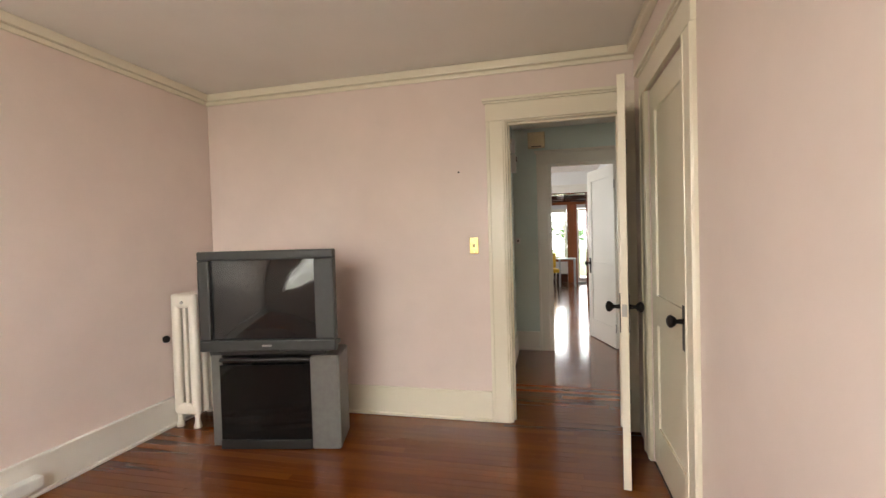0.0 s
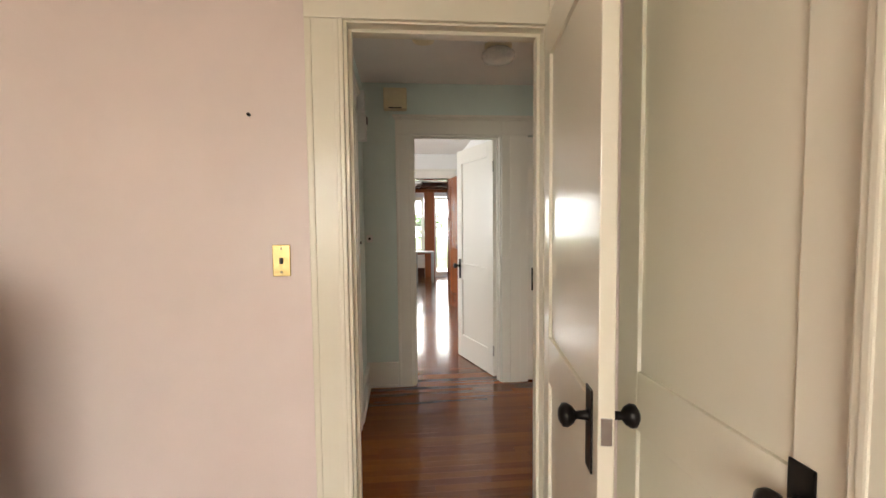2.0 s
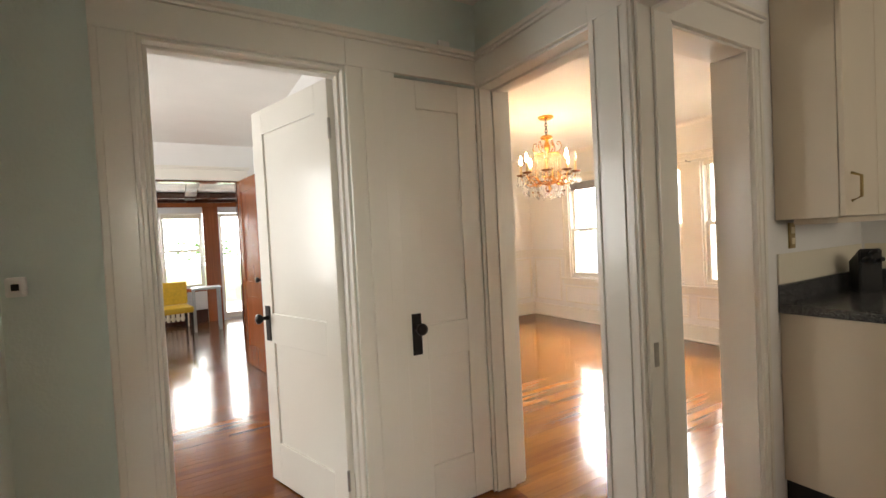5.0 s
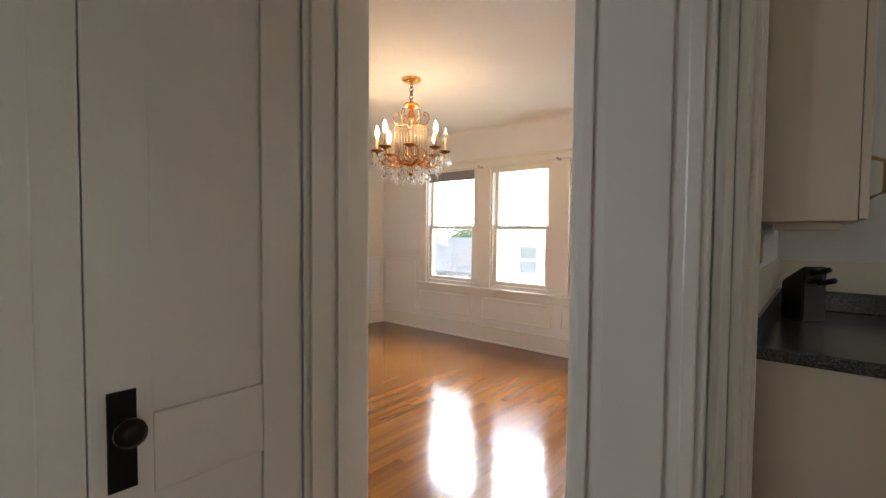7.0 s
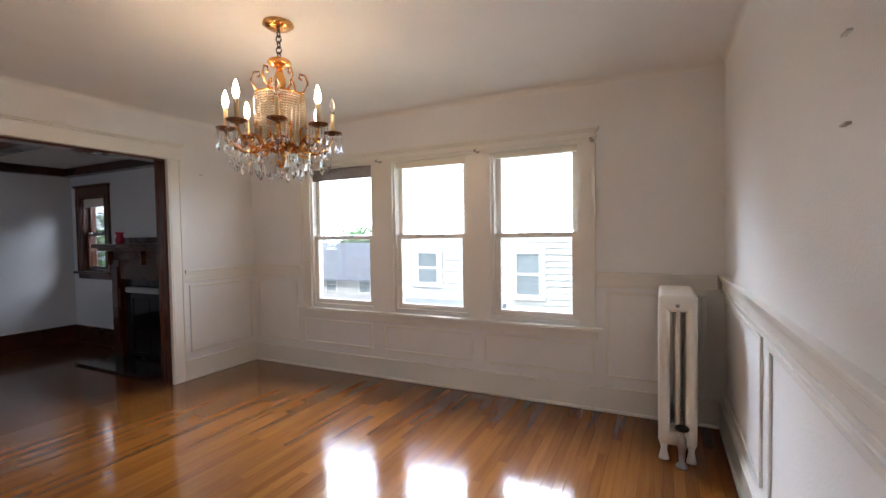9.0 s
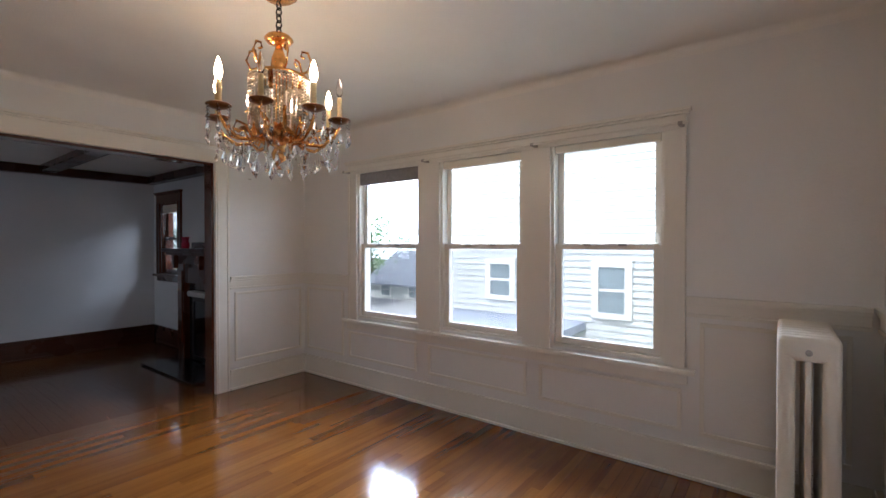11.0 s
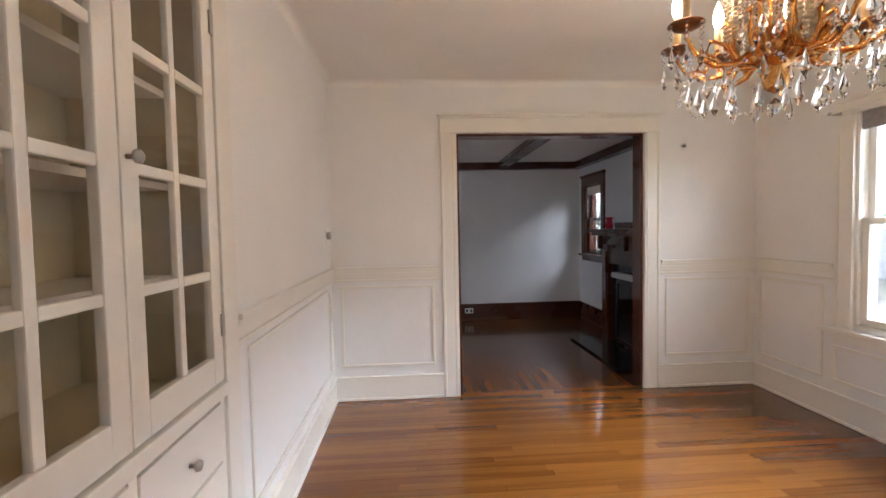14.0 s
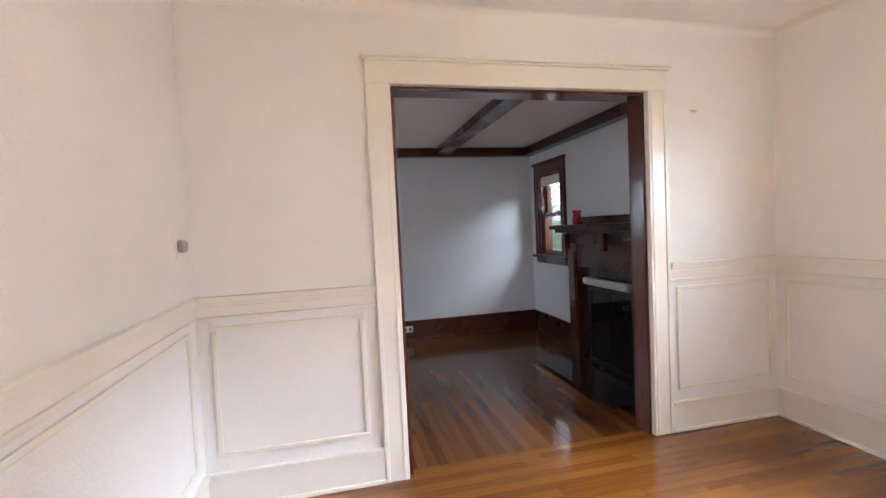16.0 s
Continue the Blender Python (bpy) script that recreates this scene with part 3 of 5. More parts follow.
# ---- windows ----
def sash_window(name, centre, w, z0, z1, axis, out, wall, frame_mat, label, blind=0.0, rail=0.5, screen=False):
    """A double-hung window in an opening; out is +1 when the outside lies at the larger coordinate."""
    th = thing(name, label, "window", None, kind="structure")
    shade = BLIND if blind > 0.1 else RADPAINT
    def bx(u0, u1, d0, d1, za, zb, bev=0.003):
        d0, d1 = sorted((wall + out * d0, wall + out * d1))
        bm = bmesh.new()
        box(bm, *((d0, d1, centre + u0, centre + u1, za, zb) if axis == "y" else (centre + u0, centre + u1, d0, d1, za, zb)), bev)
        return bm
    h, zm = w / 2, z0 + (z1 - z0) * rail
    part("window_frame", bx(-h, -h + 0.022, 0.0, 0.14, z0, z1), frame_mat, th)
    part("window_frame", bx(h - 0.022, h, 0.0, 0.14, z0, z1), frame_mat, th)
    part("window_frame", bx(-h + 0.022, h - 0.022, 0.0, 0.14, z1 - 0.022, z1), frame_mat, th)
    part("window_sill", bx(-h + 0.022, h - 0.022, 0.0, 0.15, z0, z0 + 0.02), frame_mat, th)
    i = h - 0.024
    for nm, za, zb, d in (("lower_sash", z0 + 0.021, zm + 0.018, 0.022), ("upper_sash", zm - 0.018, z1 - 0.023, 0.060)):
        bm = bx(-i, -i + 0.042, d, d + 0.034, za, zb)
        for q in ((i - 0.042, i, za, zb), (-i + 0.0425, i - 0.0425, za, za + 0.042), (-i + 0.0425, i - 0.0425, zb - 0.036, zb)):
            b2 = bx(q[0], q[1], d, d + 0.034, q[2], q[3])
            me = bpy.data.meshes.new("tmp")
            b2.to_mesh(me)
            bm.from_mesh(me)
            b2.free()
        s = part(nm, bm, frame_mat, th)
        g = part("pane", bx(-i + 0.043, i - 0.043, d + 0.014, d + 0.018, za + 0.043, zb - 0.037, 0), PANE, s)
        g.visible_shadow = False
    # Half height is an insect screen; "full" is a cloth added to cut light.
    if screen:
        part("screen_or_dimmer", bx(-i, i, 0.128, 0.130, z0 + 0.022, z1 - 0.03 if screen == "full" else zm - 0.01, 0), DIMCLOTH if screen == "full" else SCREENCLOTH, th, "fine grey insect screen or added dimming cloth")
    for dx in (-0.11, 0.11):
        part("sash_lock", bx(dx - 0.025, dx + 0.025, 0.006, 0.0215, zm + 0.004, zm + 0.022, 0.004), STEEL, th)
    if blind > 0:
        part("roller_blind", bx(-i, i, 0.006, 0.035, z1 - 0.023 - blind, z1 - 0.024, 0.006), shade, th, "rolled-up window blind")
    return th


for i, (a, b) in enumerate(WINS):
    sash_window("window_%d" % (i + 1), (a + b) / 2, b - a, 0.64, 2.0, "y", 1, 4.9, TRIM, "white double-hung window with a rolled-up blind", (0.05, 0.06, 0.11)[i], rail=0.49, screen=True)
bm = boxes((4.88, 4.9, 5.08, 5.19, 0.62, 1.975), (4.88, 4.9, 5.89, 6.095, 0.62, 1.975), (4.88, 4.9, 6.83, 7.045, 0.62, 1.975), (4.88, 4.9, 7.80, 7.915, 0.62, 1.975),
    (4.874, 4.88, 5.082, 5.105, 0.62, 1.975), (4.874, 4.88, 7.89, 7.913, 0.62, 1.975),
    (4.878, 4.9, 5.08, 7.915, 1.9755, 2.055), (4.862, 4.9, 5.065, 7.93, 2.0555, 2.07), (4.85, 4.9, 5.055, 7.94, 2.0705, 2.09), bev=0.003)
trim("trim_dining_windows", bm, TRIM, "white painted casing round three windows", "window casing")
trim("trim_dining_window_sill", boxes((4.845, 4.9, 5.03, 7.98, 0.59, 0.619), (4.878, 4.9, 5.07, 7.93, 0.525, 0.5895), bev=0.005), TRIM, "white painted long window sill", "window sill")
rod = thing("curtain_rod", "thin white curtain rod on brackets over the windows", "curtain rod")
part("rod", tube([(4.81, 5.06, 1.99), (4.81, 7.93, 1.99)], 0.007), TRIM, rod)
for yy in (5.10, 5.99, 6.94, 7.89):
    part("bracket", boxes((4.80, 4.878, yy - 0.012, yy + 0.012, 1.98, 2.0), bev=0.004), STEEL, rod)
# Its full-height cloth is added to weaken the bright spot on the north wall.
sash_window("window_4", 11.0, 0.52, 0.93, 1.86, "y", 1, 4.55, MAHOG_Z, "dark wooden double-hung living room window", 0.1, screen="full")
casing("trim_living_window", "y", 4.55, -1, 10.74, 11.26, 1.86, MAHOG_Z, 0.11, sill=0.93, label="dark varnished wooden window casing")
trim("trim_living_window_sill", boxes((4.49, 4.55, 10.60, 11.40, 0.90, 0.9295), (4.528, 4.55, 10.64, 11.36, 0.835, 0.8995), bev=0.005), MAHOG_Y, "dark wooden window sill", "window sill")
sash_window("window_5", 0.06, 0.66, 0.62, 1.95, "x", 1, 12.2, TRIM, "white front window with sash bars", 0.08)
sash_window("window_6", -0.61, 0.66, 0.62, 1.95, "x", 1, 12.2, TRIM, "white front window with sash bars", 0.08)
trim("trim_front_windows", boxes((0.40, 0.645, 12.17, 12.2, 0, 2.05), (-1.08, -0.955, 12.17, 12.2, 0, 2.05), (1.375, 1.49, 12.17, 12.2, 0, 2.05), (-1.1, 1.55, 12.165, 12.2, 2.0505, 2.2), (-0.95, 0.395, 12.14, 12.169, 0.56, 0.6195), (-0.279, -0.271, 12.18, 12.3, 0.62, 1.95), bev=0.004), REDWOOD, "brown varnished casing round the front windows and door", "window casing")
sash_window("window_7", -1.2, 1.86, 0.75, 2.15, "x", -1, -1.3, TRIM, "white bedroom window behind the walker")

fd = thing("front_door", "dark wooden glazed front door standing open", "door", pose(1.35, 12.16, 0, 0, 0, 232))
for u0, u1, z0, z1 in ((0, 0.09, 0.01, 1.93), (0.59, 0.68, 0.01, 1.93), (0.0905, 0.5895, 0.01, 0.25), (0.0905, 0.5895, 1.82, 1.93), (0.0905, 0.5895, 0.9, 0.98), (0.33, 0.355, 0.981, 1.819)):
    part("rail", boxes((u0, u1, 0, 0.04, z0, z1), bev=0.004), MAHOG_Z, fd)
part("lower_panel", boxes((0.0905, 0.5895, 0.012, 0.028, 0.2505, 0.8995)), MAHOG_Z, fd)
g = part("pane", boxes((0.0905, 0.329, 0.018, 0.022, 0.981, 1.819)), PANE, fd)
part("knob", lathe([(0.008, 0), (0.01, 0.03), (0.026, 0.045), (0.024, 0.06), (0.005, 0.066)], 14, (0.63, 0.04, 0.95), "y"), BLACKIRON, fd, smooth=True)
# glazed storm door in the front doorway
sd = thing("storm_door", "white framed glass storm door in the front doorway", "door")
part("door_frame", boxes((0.655, 0.70, 12.26, 12.29, 0.022, 1.94), (1.32, 1.365, 12.26, 12.29, 0.022, 1.94), (0.7005, 1.3195, 12.26, 12.29, 0.022, 0.12), (0.7005, 1.3195, 12.26, 12.29, 1.88, 1.94), bev=0.003), TRIM, sd)
part("pane", boxes((0.7005, 1.3195, 12.273, 12.277, 0.1205, 1.8795)), PANE, sd).visible_shadow = False


# ---- doors ----
def knob_set(parent, u, v, z, side, plate_h=0.19, knob_up=0.03):
    """Plate and round knob on one face; v is the face, side its direction."""
    p = part("escutcheon_plate", boxes((u - 0.024, u + 0.024, v, v + side * 0.005, z - plate_h / 2, z + plate_h / 2), bev=0.004), BLACKIRON, parent, "blackened metal door plate")
    pr = [(0.016, 0.0), (0.011, 0.006), (0.009, 0.028), (0.02, 0.036), (0.027, 0.048), (0.026, 0.058), (0.014, 0.066), (0.003, 0.068)]
    part("knob", lathe([(r, side * h) for r, h in pr], 18, (u, v + side * 0.004, z + knob_up), "y"), BLACKIRON, parent, "dark round door knob", True)


def panel_door(name, w, h, th, mat, at, label, knob_u, knob_z, sides=(1, -1), split=0.84, low=0.22):
    """A two-panel door leaf: stiles, rails, sunk panels, knobs. Local x runs from the hinge."""
    d = thing(name, label, "door", at)
    st = 0.105
    part("hinge_stile", boxes((0, st, 0, th, 0, h), bev=0.003), mat, d)
    part("lock_stile", boxes((w - st, w, 0, th, 0, h), bev=0.003), mat, d)
    for nm, z0, z1 in (("bottom_rail", 0, low), ("lock_rail", split - 0.075, split + 0.085), ("top_rail", h - 0.13, h)):
        part(nm, boxes((st + 0.0003, w - st - 0.0003, 0, th, z0, z1), bev=0.003), mat, d)
    for z0, z1 in ((low, split - 0.075), (split + 0.085, h - 0.13)):
        part("panel", boxes((st + 0.0003, w - st - 0.0003, th * 0.3, th * 0.7, z0 + 0.0003, z1 - 0.0003)), mat, d)
    for v, s in ((th, 1), (0.0, -1)):
        if s in sides:
            knob_set(d, knob_u, v, knob_z, s)
    for z in (0.22, h - 0.22):
        part("hinge", tube([(-0.004, th, z - 0.045), (-0.004, th, z + 0.045)], 0.007), STEEL, d)
    return d


# bedroom door, open into the room
panel_door("bedroom_door", 0.715, 2.015, 0.036, CREAM, pose(0.375, YB - 0.02, 0.008, 0, 0, 261), "cream painted two-panel door standing open", 0.655, 0.86)
part("latch_plate", boxes((0.7155, 0.7175, 0.006, 0.030, 0.85, 0.91), bev=0.001), STEEL, bpy.data.objects["bedroom_door"])
# closet door in the bedroom's east wall
panel_door("closet_door", 0.684, 2.015, 0.036, CREAM, pose(0.475, 2.607, 0.008, 0, 0, 270), "cream painted closed closet door with a dark knob", 0.60, 0.85, (-1,))
# hall door, open into the next room
panel_door("hall_door", 0.72, 2.01, 0.036, TRIM, pose(0.655, YH + 0.13, 0.008, 0, 0, 107.5), "white painted two-panel door standing open", 0.66, 0.87)
# narrow hall closet
panel_door("narrow_closet_door", 0.437, 2.012, 0.034, TRIM, pose(1.327, YH + 0.035, 0.008, 0, 0, 180), "narrow white two-panel closet door, closed", 0.385, 0.85, (1,), split=0.80)
# brown door of the next room
panel_door("brown_door", 0.76, 2.02, 0.038, REDWOOD, pose(0.61, YD - 0.03, 0.008, 0, 0, 279), "red-brown varnished door standing open", 0.70, 0.93)

strike = tagged(new("strike_plate", mesh_of("strike_plate", boxes((1.36, 1.383, 4.0745, 4.0775, 0.83, 0.91), bev=0.001), STEEL)), "worn metal strike plate on a door jamb", "strike plate")
tagged(new("strike_plate", mesh_of("strike_plate", boxes((-0.50, -0.475, 4.1895, 4.1925, 0.72, 0.78), bev=0.001), BRASS)), "brass strike plate on the bathroom jamb", "strike plate")

# ---- the bedroom ----
def radiator(name, n, at, label, h=0.86, depth=0.19, pitch=0.062, valve=True):
    """A cast-iron column radiator; sections run along local x from 0, the end section faces -x."""
    r = thing(name, label, "radiator", at)
    bm = bmesh.new()
    for ys in (-depth / 2 + 0.03, depth / 2 - 0.03):
        box(bm, -0.026, 0.026, ys - 0.03, ys + 0.03, 0.1, h - 0.03, 0.022)
    box(bm, -0.026, 0.026, -depth / 2, depth / 2, h - 0.1, h, 0.024)
    box(bm, -0.026, 0.026, -depth / 2, depth / 2, 0.09, 0.17, 0.024)
    box(bm, -0.012, 0.012, -0.012, 0.012, 0.16, h - 0.09, 0.006)
    me = mesh_of("section", bm, RADPAINT, True)
    for i in range(n):
        s = new("section", me)
        s.parent, s.location = r, (i * pitch, 0, 0)
    for z in (0.14, h - 0.06):
        part("connecting_pipe", tube([(0, 0, z), ((n - 1) * pitch, 0, z)], 0.022), RADPAINT, r)
    for i in (0, n - 1):
        for ys in (-depth / 2 + 0.03, depth / 2 - 0.03):
            part("foot", lathe([(0.028, 0.002), (0.024, 0.02), (0.016, 0.06), (0.024, 0.11)], 12, (i * pitch, ys, 0)), RADPAINT, r, smooth=True)
    part("air_plug", lathe([(0.012, 0), (0.012, -0.008), (0.006, -0.012)], 10, (-0.026, 0, h - 0.06), "x"), STEEL, r)
    if valve:
        v = part("valve", lathe([(0.03, 0.002), (0.032, 0.01), (0.016, 0.03), (0.02, 0.1), (0.026, 0.12), (0.022, 0.17), (0.01, 0.18), (0.008, 0.215)], 14, (-0.075, -0.02, 0)), STEEL, r, "tarnished metal radiator valve", True)
        part("handwheel", lathe([(0.006, 0.21), (0.036, 0.212), (0.038, 0.222), (0.032, 0.23), (0.004, 0.231)], 16, (-0.075, -0.02, 0)), BLACKIRON, v, smooth=True)
    return r


radiator("radiator", 5, pose(-2.53, 2.56, 0, 0, 0, 90), "cream painted cast-iron radiator in the bedroom corner", 0.93, 0.2, 0.07, False)
rv = bpy.data.objects["radiator"]
part("handwheel", lathe([(0.02, -0.035), (0.026, -0.045), (0.022, -0.065), (0.008, -0.07)], 14, (0, 0.115, 0.62), "x"), BLACKIRON, rv, smooth=True)


def rounded_prism(front, back, y0, y1, bev=0.012):
    """A tapering case between a front and a back rectangle (x0, x1, z0, z1)."""
    bm = bmesh.new()
    a = [bm.verts.new((x, y0, z)) for x, z in ((front[0], front[2]), (front[1], front[2]), (front[1], front[3]), (front[0], front[3]))]
    b = [bm.verts.new((x, y1, z)) for x, z in ((back[0], back[2]), (back[1], back[2]), (back[1], back[3]), (back[0], back[3]))]
    bm.faces.new(a)
    bm.faces.new(b[::-1])
    for i in range(4):
        bm.faces.new((a[i], b[i], b[(i + 1) % 4], a[(i + 1) % 4]))
    bmesh.ops.recalc_face_normals(bm, faces=bm.faces)
    bmesh.ops.bevel(bm, geom=list(bm.edges), offset=bev, segments=2, affect="EDGES")
    return bm


TVROT = math.degrees(math.atan2(0.131, 0.736))
TVAT = Matrix.Translation((-2.052, 2.296, 0)) @ pose(0, 0, 0, 0, 0, TVROT)
# stand, local x 0..0.75 along its front, y to the back
st = thing("tv_stand", "silver and black media stand with a smoked glass door", "tv stand", TVAT)
part("side_panel", boxes((-0.075, 0.0, 0.05, 0.45, 0.004, 0.575), bev=0.006), TVSILVER, st)
part("side_panel", rounded_prism((0.57, 0.75, 0.004, 0.575), (0.62, 0.72, 0.004, 0.575), 0.0, 0.30, 0.008), TVSILVER, st)
part("top_board", boxes((-0.07, 0.66, 0.03, 0.36, 0.576, 0.60), bev=0.004), TVDARK, st)
part("bottom_board", boxes((0.001, 0.569, 0.0, 0.45, 0.004, 0.06), bev=0.006), TVDARK, st)
part("back_board", boxes((0.001, 0.569, 0.42, 0.449, 0.061, 0.575)), TVDARK, st)
part("shelf", boxes((0.001, 0.569, 0.05, 0.419, 0.3, 0.318)), TVDARK, st)
part("glass_door", boxes((0.003, 0.567, 0.008, 0.016, 0.062, 0.52), bev=0.002), SMOKED, st, "smoked dark glass door")
part("rail", tube([(0.002, 0.02, 0.548), (0.568, 0.02, 0.548)], 0.014), TVDARK, st)
tv = thing("television", "bulky grey tube television on a stand", "television", TVAT @ pose(-0.10, -0.02, 0.604))
part("front_bezel", boxes((0, 0.84, 0.0, 0.06, 0.005, 0.075), (0, 0.84, 0, 0.06, 0.56, 0.615), (0, 0.075, 0, 0.06, 0.0755, 0.5595), (0.72, 0.84, 0, 0.06, 0.0755, 0.5595), bev=0.01), TVGREY, tv)
bm = bmesh.new()
N = 14
grid = [[bm.verts.new((0.076 + 0.643 * i / N, 0.022 - 0.018 * (1 - (2 * i / N - 1) ** 2) * (1 - (2 * k / N - 1) ** 2), 0.0765 + 0.482 * k / N)) for k in range(N + 1)] for i in range(N + 1)]
for i in range(N):
    for k in range(N):
        bm.faces.new((grid[i][k], grid[i + 1][k], grid[i + 1][k + 1], grid[i][k + 1]))
part("screen", bm, SCREEN, tv, "dark curved glass picture tube", True)
part("back_case", rounded_prism((0.004, 0.836, 0.004, 0.611), (0.14, 0.70, 0.05, 0.50), 0.061, 0.50, 0.02), TVGREY, tv)
part("maker_badge", boxes((0.39, 0.45, -0.003, -0.0002, 0.036, 0.046)), STEEL, tv)
part("button_panel", boxes((0.34, 0.50, -0.004, -0.0002, 0.008, 0.02), bev=0.002), TVDARK, tv)

sw = thing("light_switch", "brass toggle light switch plate on the pink wall", "light switch")
part("plate", boxes((-0.597, -0.535, YB - 0.007, YB, 1.15, 1.262), bev=0.003), BRASS, sw)
part("toggle", boxes((-0.571, -0.560, YB - 0.018, YB - 0.0075, 1.195, 1.217), bev=0.003), TVDARK, sw)
for z in (1.165, 1.248):
    part("screw", lathe([(0.004, 0), (0.004, -0.002), (0.001, -0.003)], 8, (-0.566, YB - 0.007, z), "y"), STEEL, sw)
tagged(new("wall_nail", mesh_of("wall_nail", lathe([(0.006, 0), (0.006, -0.012), (0.002, -0.014)], 8, (-0.66, YB, 1.71), "y"), BLACKIRON)), "small dark nail in the bare pink wall", "nail")
ob = thing("baseboard_outlet", "white surface-mounted outlet box on the baseboard", "outlet")
part("outlet_box", boxes((-2.64, -2.58, 1.50, 1.68, 0.06, 0.12), bev=0.008), WPLASTIC, ob)

# ---- the hall ----
def wall_box(name, label, cat, dims, mat, extra=()):
    t = thing(name, label, cat)
    part("housing", boxes(dims, bev=0.01), mat, t)
    for nm, d, m in extra:
        part(nm, boxes(d, bev=0.002), m, t)
    return t


wall_box("door_chime", "yellowed cream plastic door chime high on the hall wall", "door chime", (-0.27, -0.09, YH - 0.075, YH, 2.21, 2.375), IVORY, [("grille", (-0.23, -0.13, YH - 0.079, YH - 0.0755, 2.215, 2.225), TVDARK)])
wall_box("motion_sensor", "white security motion sensor on the hall wall", "motion sensor", (-0.44, -0.375, 4.50, 4.58, 1.90, 2.08), WPLASTIC, [("lens", (-0.374, -0.366, 4.52, 4.56, 2.01, 2.06), TVDARK)])
wall_box("alarm_siren", "white plastic alarm unit mounted above the sensor", "alarm", (-0.44, -0.385, 4.52, 4.60, 2.10, 2.24), WPLASTIC)
wall_box("thermostat", "small white thermostat on the pale green wall", "thermostat", (-0.425, -0.375, YH - 0.025, YH, 1.18, 1.24), WPLASTIC, [("dial", (-0.408, -0.39, YH - 0.032, YH - 0.0255, 1.20, 1.22), TVDARK)])
wall_box("hall_switch", "white switch plate beside the bathroom door", "light switch", (-0.44, -0.433, 4.44, 4.52, 1.14, 1.26), WPLASTIC, [("toggle", (-0.4325, -0.42, 4.475, 4.485, 1.19, 1.21), TVDARK)])
wall_box("door_contact", "small white door contact on the door head", "sensor", (1.12, 1.18, YH - 0.03, YH - 0.0, 2.18, 2.215), WPLASTIC)
sm = thing("smoke_detector", "round cream smoke detector on the hall ceiling", "smoke detector")
part("base", lathe([(0.07, H - 0.001), (0.07, H - 0.02), (0.062, H - 0.04), (0.03, H - 0.045), (0.003, H - 0.045)], 24, (0.0, 4.06, 0)), IVORY, sm, smooth=True)
cl = thing("ceiling_lamp", "round ribbed glass ceiling lamp, unlit", "ceiling lamp")
part("canopy", lathe([(0.085, H - 0.001), (0.085, H - 0.018), (0.07, H - 0.03), (0.003, H - 0.03)], 24, (0.47, 4.18, 0)), IVORY, cl, smooth=True)
part("glass_shade", lathe([(0.075, H - 0.031), (0.1, H - 0.05), (0.105, H - 0.075), (0.09, H - 0.1), (0.05, H - 0.115), (0.005, H - 0.118)], 32, (0.47, 4.18, 0)), plain("frosted_glass", (0.8, 0.78, 0.74), 0.25), cl, "frosted ribbed glass", True)

# ---- the bathroom glimpse ----
to = thing("toilet", "white china toilet against the bathroom wall", "toilet")
bm = bmesh.new()
for z, i in ((0.40, 0.075), (0.46, 0.04), (0.60, 0.02), (0.765, 0.0)):
    for p in ((-1.21 + i, 4.68 + i), (-0.76 - i, 4.68 + i), (-0.76 - i, 4.875), (-1.21 + i, 4.875)):
        bm.verts.new((*p, z))
bm.verts.ensure_lookup_table()
for k in range(3):
    for j in range(4):
        bm.faces.new([bm.verts[q] for q in (4 * k + j, 4 * k + (j + 1) % 4, 4 * k + 4 + (j + 1) % 4, 4 * k + 4 + j)])
bm.faces.new([bm.verts[q] for q in (3, 2, 1, 0)])
bm.faces.new([bm.verts[q] for q in (12, 13, 14, 15)])
bmesh.ops.bevel(bm, geom=[e for e in bm.edges if abs(e.verts[0].co.z - e.verts[1].co.z) > 0.01], offset=0.03, segments=3, affect="EDGES")
part("tank", bm, CHINA, to, smooth=True)
part("tank_lid", boxes((-1.225, -0.745, 4.665, 4.878, 0.766, 0.805), bev=0.015), CHINA, to)
part("bowl", lathe([(0.12, 0.002), (0.11, 0.12), (0.15, 0.28), (0.2, 0.37), (0.2, 0.40), (0.15, 0.405), (0.02, 0.405)], 24, (-0.985, 4.44, 0)), CHINA, to, smooth=True)
part("seat", lathe([(0.205, 0.406), (0.21, 0.42), (0.2, 0.435), (0.02, 0.44)], 24, (-0.985, 4.44, 0)), WPLASTIC, to, smooth=True)
part("flush_lever", boxes((-1.17, -1.09, 4.655, 4.664, 0.70, 0.715), bev=0.003), STEEL, to)
tl = thing("towel_hook", "grey metal fixture on the tiled wall", "hook")
part("plate", boxes((-1.02, -0.94, 4.868, 4.88, 1.16, 1.24), bev=0.006), STEEL, tl)
part("hook", tube([(-0.98, 4.866, 1.19), (-0.98, 4.83, 1.18), (-0.98, 4.82, 1.21)], 0.008), STEEL, tl)
trim("trim_bath_tile_edge", boxes((-2.39, -0.57, 4.872, 4.88, 1.36, 1.40), bev=0.003), BATH, "white tile border line on the bathroom wall")

